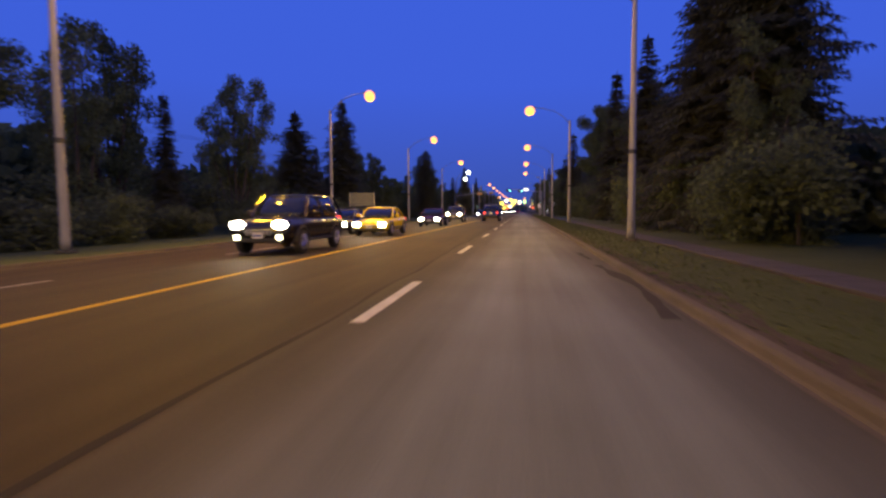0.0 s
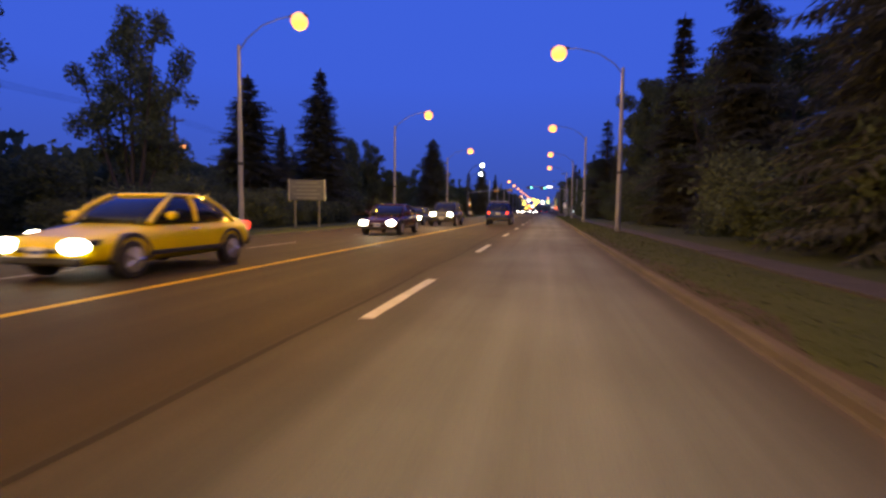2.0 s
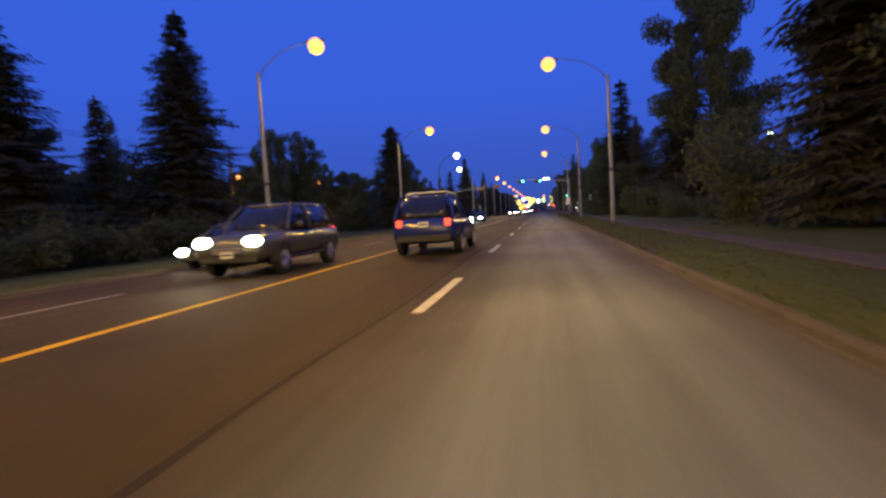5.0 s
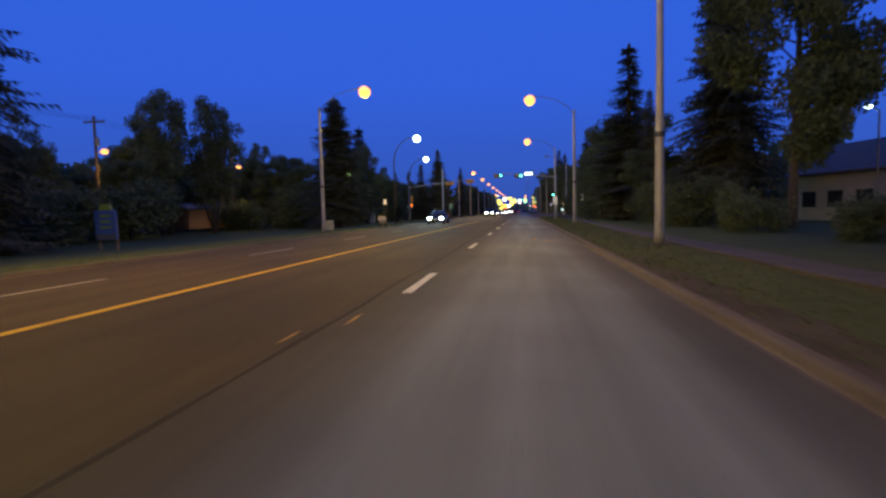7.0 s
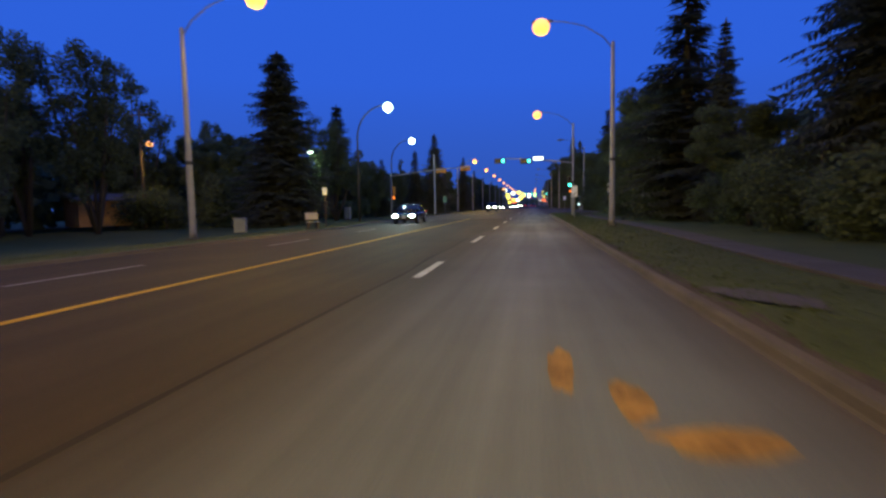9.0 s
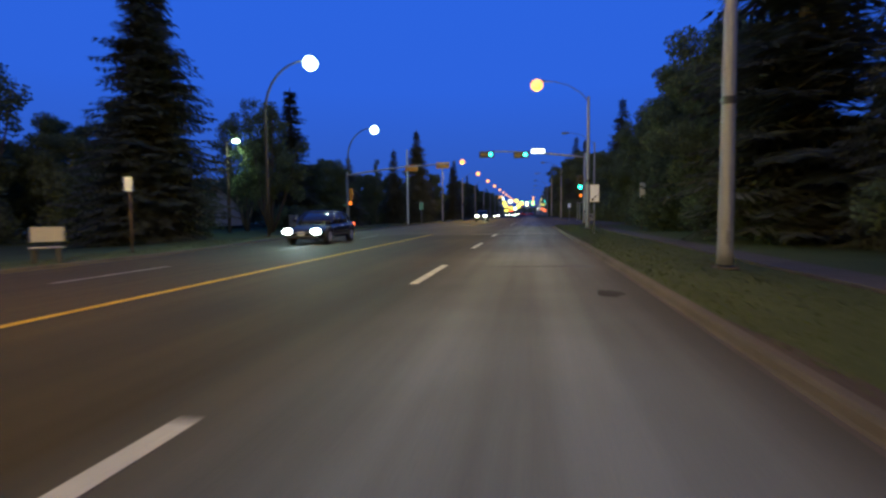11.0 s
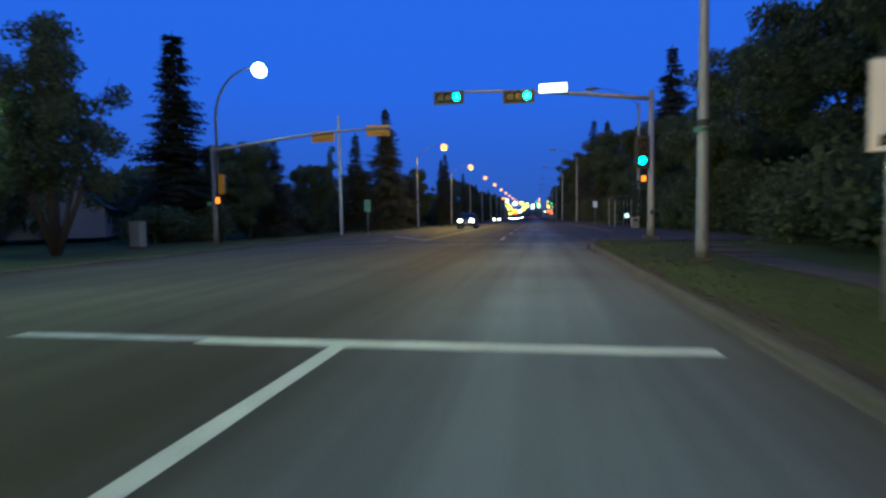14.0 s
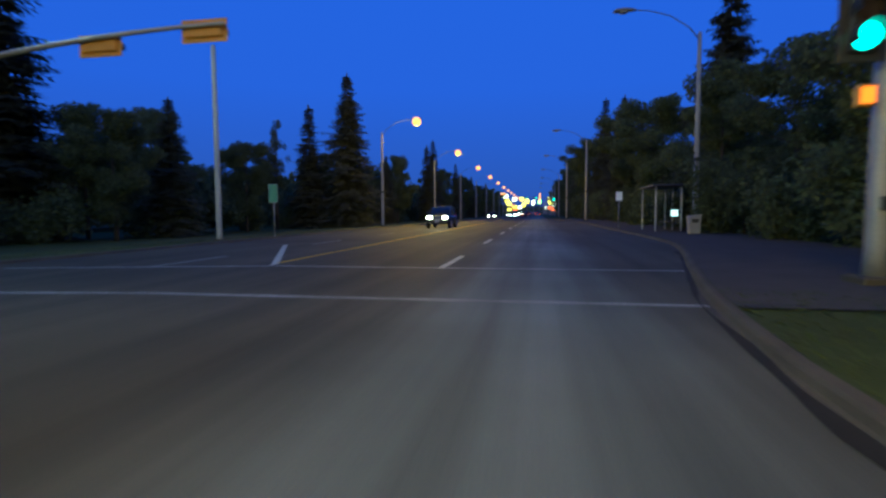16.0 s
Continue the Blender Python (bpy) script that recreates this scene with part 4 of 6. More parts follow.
cabinet.scale = (1.1, 1.0, 1.3)
place(cabinet, -26.4, 151.2, turf_z(-26.4, 151.2))
copy_thing(cabinet, pose(-18.2, 108.6, turf_z(-18.2, 108.6) - 0.05, 0, 0, 20) @ Matrix.Diagonal((0.85, 1, 0.55, 1)))

# ---- bus shelter ----
shelter = thing("bus_shelter", "glass bus shelter with pale posts and a lit panel", "bus shelter")
for x, y in ((-0.75, -1.8), (0.75, -1.8), (-0.75, 1.8), (0.75, 1.8), (0.75, 0.0)):
    b = Build()
    b.box(x - 0.045, x + 0.045, y - 0.045, y + 0.045, 0, 2.35, 0.01)
    part("post", b, M["painted_pole"], shelter)
b = Build()
b.box(-0.95, 0.95, -2.0, 2.0, 2.35, 2.46, 0.03)
part("roof", b, M["dark_steel"], shelter)
for y0, y1 in ((-1.74, -0.06), (0.06, 1.74)):
    b = Build()
    b.box(0.742, 0.758, y0, y1, 0.35, 2.2)
    part("pane", b, M["glass"], shelter)
for y in (-1.8, 1.8):
    b = Build()
    b.box(-0.35, 0.70, y - 0.008, y + 0.008, 0.35, 2.2)
    part("pane", b, M["glass"], shelter)
b = Build()
b.box(0.15, 0.62, -1.70, -1.62, 0.75, 1.15, 0.01)
panel = part("poster_panel", b, M["dark_steel"], shelter)
b = Build()
b.box(0.18, 0.59, -1.706, -1.702, 0.79, 1.11)
part("sign_face", b, M["screen"], panel, "lit white-blue panel")
b = Build()
b.box(0.1, 0.6, -1.2, 1.2, 0.42, 0.48, 0.01)
part("seat", b, M["wood_pole"], shelter)
shelter.scale = (0.85, 1, 1)
place(shelter, 6.95, 167.0, KERB + 0.03)
bin_ = thing("litter_bin", "pale slant-topped litter bin beside the shelter", "bin")
b = Build()
b.loft([[(-0.3, -0.3, 0), (0.3, -0.3, 0), (0.3, 0.3, 0), (-0.3, 0.3, 0)], [(-0.36, -0.34, 0.95), (0.36, -0.34, 1.05), (0.36, 0.34, 1.05), (-0.36, 0.34, 0.95)]])
part("body", b, M["bench_white"], bin_)
b = Build()
b.box(-0.2, 0.2, -0.347, -0.33, 0.6, 0.8, 0.005)
part("flap", b, M["dark_steel"], bin_)
bin_.scale = (0.75, 0.75, 0.85)
place(bin_, 7.35, 162.0, KERB + 0.03)


# ---- utility poles of the back lane ----
def utility_pole(lens, label, plain=False):
    root = thing("utility_pole", label, "utility pole", "utility poles")
    b = Build()
    b.tube([(0, 0, -0.4), (0, 0, 5), (0, 0, 7.5 if plain else 10.6)], [0.16, 0.14, 0.11], 10)
    part("pole", b, M["wood_pole"], root, smooth=True)
    if not plain:
        b = Build()
        b.box(-1.1, 1.1, -0.06, 0.06, 10.0, 10.13, 0.01)
        arm = part("crossarm", b, M["wood_pole"], root)
        for x in (-0.95, -0.35, 0.35, 0.95):
            b = Build()
            b.tube([(x, 0, 10.13), (x, 0, 10.2), (x, 0, 10.3)], [0.03, 0.05, 0.035], 8)
            part("insulator", b, M["box_grey"], arm)
        b = Build()
        b.tube([(0.22, 0, 7.9), (0.22, 0, 8.6), (0.22, 0, 8.7)], [0.17, 0.17, 0.1], 10)
        part("transformer", b, M["box_grey"], root, smooth=True)
    b = Build()
    b.tube([(0, 0, 7.1), (0.5, -0.2, 7.35), (1.1, -0.4, 7.4)], [0.03, 0.03, 0.028], 8)
    bracket = part("bracket", b, M["galv"], root, smooth=True)
    b = Build()
    b.ball((1.25, -0.45, 7.32), 0.30, 1.3 if plain else 1.1, 1, 0.6 if plain else 0.8)
    part("lens", b, lens, bracket, smooth=True)
    return root


LANE_X = -37.0
up = utility_pole(M["lamp_amber"], "wooden utility pole with an amber yard light")
place(up, LANE_X - 1.2, 66.6)
for x, y in ((-38.2, -10.0), (-38.2, 28.0), (-38.4, 104.0), (-35.7, 122.0)):
    copy_thing(up, pose(x, y, 0))
cool_up = utility_pole(M["lamp_cool"], "wooden lamp pole with a white yard light", True)
cool_up.scale = (1, 1, 1.15)
place(cool_up, -29.3, 143.0)
for x, y in ((LANE_X, 66.2), (LANE_X, 103.5), (-34.4, 121.5)):
    lamp_light(x, y, 6.8, AMBER, 420)
lamp_light(-28.0, 142.5, 7.9, COOL, 600)
wires = [(LANE_X - 1.2, -10), (LANE_X - 1.2, 28), (LANE_X - 1.2, 66.6), (-38.4, 104), (-35.7, 122)]
for dx in (-0.95, -0.35, 0.35, 0.95):
    b = Build()
    for (xa, ya), (xb, yb) in zip(wires, wires[1:]):
        pts = [(xa + dx + (xb - xa) * k / 10, ya + (yb - ya) * k / 10, 10.3 - 2.4 * (k / 10) * (1 - k / 10)) for k in range(11)]
        b.tube(pts, [0.009] * 11, 5)
    solid("overhead_wire", b, M["cable"], "thin black overhead wire sagging between poles", "cable", "overhead wires")


# ---- trees ----
def quads_mesh(name, centres, ups, sides, mat):
    """Many small four-sided leaves: centre, half length vector, half width vector."""
    n = len(centres)
    v = np.empty((n, 4, 3))
    v[:, 0], v[:, 1], v[:, 2], v[:, 3] = centres - ups - 0.35 * sides, centres - 0.1 * ups + sides, centres + ups, centres - 0.1 * ups - sides
    me = bpy.data.meshes.new(name)
    me.vertices.add(4 * n)
    me.vertices.foreach_set("co", v.ravel())
    me.loops.add(4 * n)
    me.loops.foreach_set("vertex_index", np.arange(4 * n))
    me.polygons.add(n)
    me.polygons.foreach_set("loop_start", np.arange(0, 4 * n, 4))
    me.materials.append(mat)
    me.update()
    me.validate()
    return me


def spruce_mesh(seed, h, r, bare=0.05, density=1.0, sparse_top=False, taper=0.72):
    """Whorls of drooping boughs, each hung with short sprays; uneven lengths leave gaps."""
    rng = np.random.default_rng(seed)
    c, u, s = [], [], []
    z = bare * h
    while z < h * 0.985:
        f = 1 - z / h
        count = int(round((9 + 9 * f) * density))
        reach = r * (min(1.0, 1.25 * f) ** taper) * (0.88 + 0.12 * math.sin(z * 2.1 + seed))
        for _ in range(count):
            a = rng.uniform(0, 2 * math.pi)
            ln = max(0.35, reach * rng.uniform(0.5, 1.12) * (1 + 0.28 * noise.noise(Vector((math.cos(a) * 1.3, math.sin(a) * 1.3 + seed, z * 0.28)))))
            if sparse_top and f < 0.4:
                ln *= rng.uniform(0.4, 1.1)
            out = np.array([math.cos(a), math.sin(a), 0])
            tang = np.array([-math.sin(a), math.cos(a), 0])
            droop = rng.uniform(0.10, 0.42) * (0.4 + f)
            n = max(3, int(ln / 0.25))
            for k in range(n):
                q = (k + 0.7) / n
                p = out * ln * q + np.array([0, 0, z - droop * ln * q * q + 0.10 * ln * q ** 4])
                w = (0.42 * (1 - q) + 0.21) * min(1.0, 0.5 + ln / 3)
                for side in (-1, 1, -1, 1, -1, 1):
                    d = out * rng.uniform(0.3, 0.9) + tang * side * rng.uniform(0.5, 1.0) + np.array([0, 0, -rng.uniform(0.15, 0.7)])
                    d /= np.linalg.norm(d)
                    length = w * rng.uniform(0.7, 1.3)
                    c.append(p + d * length * 0.7)
                    u.append(d * length)
                    nrm = np.cross(d, np.array([rng.uniform(-.5, .5), rng.uniform(-.5, .5), 1.0]))
                    s.append(nrm / np.linalg.norm(nrm) * (0.036 + 0.036 * w))
        z += h * 0.021 * (0.7 + 0.6 * rng.random())
    for k in range(8):
        c.append(np.array([0, 0, h * (0.96 + 0.005 * k)]))
        u.append(np.array([rng.uniform(-.1, .1), rng.uniform(-.1, .1), 0.3]))
        s.append(np.array([0.10, 0.05, 0.0]))
    return quads_mesh("spruce_crown", np.array(c), np.array(u), np.array(s), M["needle"])


def broad_meshes(seed, h, r, leafy=1.0, start=0.3, size=0.12):
    """Trunk with limbs, and clumps of leaves round the limb ends with sky between them."""
    rng = np.random.default_rng(seed)
    wood = Build()
    lean = rng.uniform(-0.5, 0.5, 2)
    top = np.array([lean[0], lean[1], h * 0.86])
    trunk_r = 0.018 * h
    wood.tube([(0, 0, -0.1), (lean[0] * 0.2, lean[1] * 0.2, h * 0.25), (lean[0] * 0.6, lean[1] * 0.6, h * 0.55), tuple(top)], [trunk_r * 1.15, trunk_r * 0.85, trunk_r * 0.5, trunk_r * 0.12], 8)
    clumps = []
    limbs = int(11 + h * 0.5)
    for k in range(limbs):
        f = start + (0.95 - start) * (k + rng.random()) / limbs
        a = rng.uniform(0, 2 * math.pi)
        base = np.array([lean[0] * f, lean[1] * f, h * f * 0.88])
        shape = math.sin(math.pi * min(1, max(0.06, (f - start * 0.6) / (1.04 - start * 0.6)))) ** 0.65
        ln = r * shape * rng.uniform(0.65, 1.15)
        end = base + np.array([math.cos(a) * ln, math.sin(a) * ln, ln * rng.uniform(0.25, 0.75)])
        end[2] = min(end[2], h * 0.97)
        mid = base * 0.45 + end * 0.55 + np.array([0, 0, -0.1 * ln])
        wood.tube([tuple(base), tuple(mid), tuple(end)], [trunk_r * 0.35 * (1.1 - f), trunk_r * 0.2 * (1.1 - f), 0.012], 5)
        for q in (0.55, 0.8, 1.0):
            p = base * (1 - q) + end * q + rng.normal(0, 0.25, 3)
            clumps.append((p, rng.uniform(0.55, 1.05) * (0.5 + r * 0.16)))
    clumps.append((np.array([lean[0], lean[1], h * 0.93]), 0.9))
    for k in range(22):
        f = start + (0.96 - start) * (k + rng.random()) / 22
        shape = math.sin(math.pi * min(1, max(0.06, (f - start * 0.6) / (1.04 - start * 0.6)))) ** 0.65
        a, out = rng.uniform(0, 2 * math.pi), r * shape * rng.uniform(0.1, 0.7)
        clumps.append((np.array([lean[0] * f + math.cos(a) * out, lean[1] * f + math.sin(a) * out, h * f]), rng.uniform(0.6, 1.0) * (0.5 + r * 0.16)))
    return wood, leaf_clumps(rng, clumps, leafy, size)


def leaf_clumps(rng, clumps, leafy, size, tall=0.8):
    """Leaves scattered round the clump centres, denser towards each one's rim."""
    c, u, s = [], [], []
    for p, cr in clumps:
        n = int(200 * leafy * (cr / 0.9) ** 2)
        d = rng.normal(0, 1, (n, 3))
        d /= np.linalg.norm(d, axis=1)[:, None]
        pos = p + d * cr * (rng.random((n, 1)) ** 0.45) * np.array([1.1, 1.1, tall])
        up = rng.normal(0, 1, (n, 3)) + np.array([0, 0, -0.5])
        up /= np.linalg.norm(up, axis=1)[:, None]
        sd = np.cross(up, rng.normal(0, 1, (n, 3)))
        sd /= np.linalg.norm(sd, axis=1)[:, None]
        scale = size * rng.uniform(0.6, 1.3, (n, 1))
        c.append(pos), u.append(up * scale), s.append(sd * scale * 0.62)
    return quads_mesh("leaf_crown", np.concatenate(c), np.concatenate(u), np.concatenate(s), M["leaf"])


def poplar_meshes(seed, h, r, stems=5, leafy=1.0, start=0.3, size=0.115):
    """Several upright stems from one base, each with ragged plumes of leaves and sky between them."""
    rng = np.random.default_rng(seed)
    wood = Build()
    clumps = []
    for k in range(stems):
        a = 2 * math.pi * (k + rng.uniform(-0.3, 0.3)) / stems
        reach = r * rng.uniform(0.25, 0.85) if k else 0.1
        top = h * (rng.uniform(0.72, 0.96) if k else 0.98)
        line = []
        for q in (0.0, 0.3, 0.6, 0.85, 1.0):
            out = reach * q ** 0.8
            line.append(np.array([math.cos(a) * out, math.sin(a) * out, top * q - 0.1 * (q == 0)]))
        wood.tube([tuple(p) for p in line], [0.012 * h, 0.009 * h, 0.006 * h, 0.003 * h, 0.01], 6)
        q = start + rng.uniform(-0.05, 0.15)
        while q < 1.0:
            i = min(3, int(np.searchsorted((0.3, 0.6, 0.85), q)))
            lo, hi = (0.0, 0.3, 0.6, 0.85, 1.0)[i:i + 2]
            p = line[i] + (line[i + 1] - line[i]) * (q - lo) / (hi - lo)
            wide = r * 0.30 * (1.15 - 0.75 * q)
            for _ in range(2):
                side = rng.normal(0, 1, 3) * wide * np.array([1, 1, 0.4])
                clumps.append((p + side, rng.uniform(0.5, 0.95) * (0.35 + r * 0.14)))
                wood.tube([tuple(p - np.array([0, 0, 0.4])), tuple(p + side)], [0.02, 0.008], 4)
            q += rng.uniform(0.05, 0.10)
    return wood, leaf_clumps(rng, clumps, leafy, size, 1.15)


def poplar(seed, h, r, label, **kw):
    root = thing("broadleaf_tree", label, "tree", "broadleaf trees")
    wood, leaves = poplar_meshes(seed, h, r, **kw)
    part("trunk", wood, M["bark"], root, smooth=True)
    crown = new("crown", leaves)
    crown.parent = root
    return root


def spruce(seed, h, r, label, **kw):
    root = thing("spruce_tree", label, "tree", "spruces")
    b = Build()
    b.tube([(0, 0, -0.1), (0, 0, h * 0.4), (0, 0, h * 0.97)], [0.020 * h, 0.012 * h, 0.02], 8)
    part("trunk", b, M["bark"], root, smooth=True)
    crown = new("crown", spruce_mesh(seed, h, r, **kw))
    crown.parent = root
    return root


def broadleaf(seed, h, r, label, **kw):
    root = thing("broadleaf_tree", label, "tree", "broadleaf trees")
    wood, leaves = broad_meshes(seed, h, r, **kw)
    part("trunk", wood, M["bark"], root, smooth=True)
    crown = new("crown", leaves)
    crown.parent = root
    return root


def shrub(seed, h, r):
    root = thing("shrub", "dark leafy shrub in the undergrowth", "shrub", "shrubs")
    rng = np.random.default_rng(seed)
    b = Build()
    b.tube([(0, 0, -0.1), (0.1, 0.05, h * 0.4), (0.05, -0.1, h * 0.85)], [0.07, 0.05, 0.01], 6)
    part("stem", b, M["bark"], root)
    lobes = [(rng.uniform(-0.75, 0.75) * r, rng.uniform(-0.75, 0.75) * r, rng.uniform(0.15, 0.72) * h, rng.uniform(0.32, 0.62)) for _ in range(9)]
    pieces = []
    for lx, ly, lz, lr in lobes:
        m = int(2700 * lr * lr) + 200
        d = rng.normal(0, 1, (m, 3))
        d /= np.linalg.norm(d, axis=1)[:, None]
        bumps = np.array([1 + 0.7 * noise.noise(Vector(v * 2.4) + Vector((seed + lx, ly, 0))) for v in d])[:, None]
        pieces.append(d * (rng.random((m, 1)) ** 0.5) * bumps * np.array([r * lr, r * lr, h * lr * 0.62]) + np.array([lx, ly, lz]))
    pos = np.concatenate(pieces)
    pos[:, 2] = np.maximum(pos[:, 2], 0.05)
    n = len(pos)
    up = rng.normal(0, 1, (n, 3))
    up /= np.linalg.norm(up, axis=1)[:, None]
    sd = np.cross(up, rng.normal(0, 1, (n, 3)))
    sd /= np.linalg.norm(sd, axis=1)[:, None]
    scale = 0.105 * rng.uniform(0.6, 1.4, (n, 1))
    crown = new("crown", quads_mesh("shrub_leaves", pos, up * scale, sd * scale * 0.6, M["leaf"]))
    crown.parent = root
    return root


SPRUCES = [spruce(11, 16.0, 3.6, "tall dark spruce with drooping boughs"), spruce(12, 16.0, 2.5, "narrow dark spruce with short boughs", density=1.1), spruce(13, 16.0, 4.6, "broad dark spruce reaching the ground", density=1.15, bare=0.03), spruce(14, 16.0, 2.8, "thin spruce with a sparse ragged top", density=0.7, sparse_top=True), spruce(15, 16.0, 3.9, "bushy old spruce with a blunt crown", density=1.5, taper=0.5)]
BROADS = [poplar(21, 14.0, 4.2, "tall poplar with several stems and ragged leaf plumes", stems=6, leafy=1.6), broadleaf(22, 14.0, 5.2, "wide broadleaf tree with a heavy dark crown", leafy=1.9, start=0.2), poplar(23, 14.0, 3.2, "slender poplar with open foliage", stems=4, leafy=1.35, start=0.38), broadleaf(24, 14.0, 4.8, "broadleaf tree with a rounded dark crown", leafy=1.9, start=0.15)]
SHRUBS = [shrub(31, 4.0, 2.2), shrub(32, 4.6, 2.6), shrub(33, 3.4, 2.0)]
used = set()


def plant(stock, k, x, y, h, base, turn=0.0, wide=1.0):
    """Set the k-th tree of the stock at a place with its height; the first use is the tree itself."""
    src = stock[k]
    key = src.name
    m = pose(x, y, turf_z(x, y) - 0.05, 0, 0, turn)
    ob = src if key not in used else copy_thing(src, m)
    used.add(key)
    s = h / base
    ob.matrix_basis = m @ Matrix.Diagonal((s * wide, s * wide, s, 1))
    return ob


# trees across the road, each where it stands: stock, kind, x, y, height, width
LEFT_TREES = (
    ("b", 0, -38.6, 44.0, 18.6, 0.92), ("b", 2, -40.0, 40.0, 15.0, 1.1), ("b", 0, -30.2, 51.5, 15.4, 0.95), ("b", 1, -31.0, 22.0, 12.0, 1.0), ("s", 1, -27.0, 36.0, 10.8, 1.1),
    ("b", 2, -30.0, 31.0, 13.5, 1.0), ("s", 2, -30.8, 68.3, 15.4, 1.25), ("s", 2, -29.4, 83.3, 19.8, 1.05), ("s", 1, -31.0, 76.0, 11.5, 1.2), ("b", 2, -33.0, 79.0, 11.0, 1.0),
    ("s", 4, -23.0, 124.3, 16.0, 1.25), ("b", 0, -34.5, 107.0, 13.6, 0.8), ("b", 0, -33.0, 113.5, 14.2, 0.9), ("b", 2, -36.5, 111.0, 14.4, 1.05), ("b", 2, -42.0, 129.0, 16.4, 1.0),
    ("b", 2, -41.5, 99.5, 11.4, 0.9), ("b", 1, -40.0, 112.0, 10.0, 1.0), ("b", 0, -25.4, 144.0, 12.6, 1.1), ("s", 1, -32.2, 163.5, 19.0, 1.45), ("b", 2, -31.4, 150.0, 14.2, 1.12),
    ("b", 0, -46.0, 148.0, 14.0, 0.85), ("b", 3, -26.5, 165.5, 8.4, 0.9), ("b", 1, -31.0, 168.0, 9.0, 0.9), ("s", 0, -27.0, 171.5, 10.4, 1.15), ("b", 3, -27.0, 182.0, 8.5, 0.8),
    ("b", 2, -28.0, 190.0, 11.5, 0.8), ("s", 1, -25.6, 193.3, 14.0, 1.25), ("s", 2, -21.4, 194.5, 17.6, 0.9), ("s", 2, -22.5, 214.0, 10.5, 0.7), ("b", 1, -24.0, 226.0, 11.5, 0.8),
    ("s", 0, -21.8, 247.0, 17.0, 0.9), ("s", 1, -20.8, 236.0, 14.5, 1.1), ("b", 3, -23.0, 262.0, 12.0, 0.9), ("s", 0, -22.0, 280.0, 15.0, 0.9), ("b", 1, -22.0, 296.0, 12.5, 0.9),
    ("s", 2, -22.0, 315.0, 14.0, 0.8), ("b", 3, -22.0, 340.0, 12.0, 1.0), ("s", 0, -22.0, 365.0, 14.5, 1.0), ("b", 1, -22.0, 395.0, 13.0, 1.0), ("b", 3, -22.0, 430.0, 13.0, 1.1),
    ("b", 3, -40.0, 92.0, 8.5, 1.0), ("b", 1, -42.0, 101.0, 8.0, 1.0), ("b", 3, -41.0, 110.0, 9.0, 1.0), ("b", 1, -44.0, 128.0, 9.5, 1.0), ("b", 3, -35.0, 131.0, 8.0, 0.9), ("b", 1, -33.0, 101.0, 6.6, 1.0),
    ("b", 1, -31.5, 175.5, 10.4, 0.95), ("b", 3, -30.5, 187.0, 9.0, 0.9), ("b", 1, -29.0, 203.0, 9.5, 0.9), ("b", 3, -28.0, 219.0, 9.0, 0.9), ("b", 1, -30.0, 232.0, 9.5, 0.9), ("b", 3, -34.5, 73.0, 9.5, 0.9), ("b", 1, -43.0, 70.0, 9.5, 0.9), ("b", 1, -35.0, 138.0, 10.5, 1.0), ("b", 3, -39.5, 134.0, 10.0, 1.0), ("b", 3, -31.0, 131.0, 8.5, 1.0), ("b", 0, -35.0, 5.0, 13.0, 1.0), ("b", 1, -33.0, 12.0, 11.0, 1.0), ("b", 1, -33.0, 89.0, 7.0, 0.9), 
)
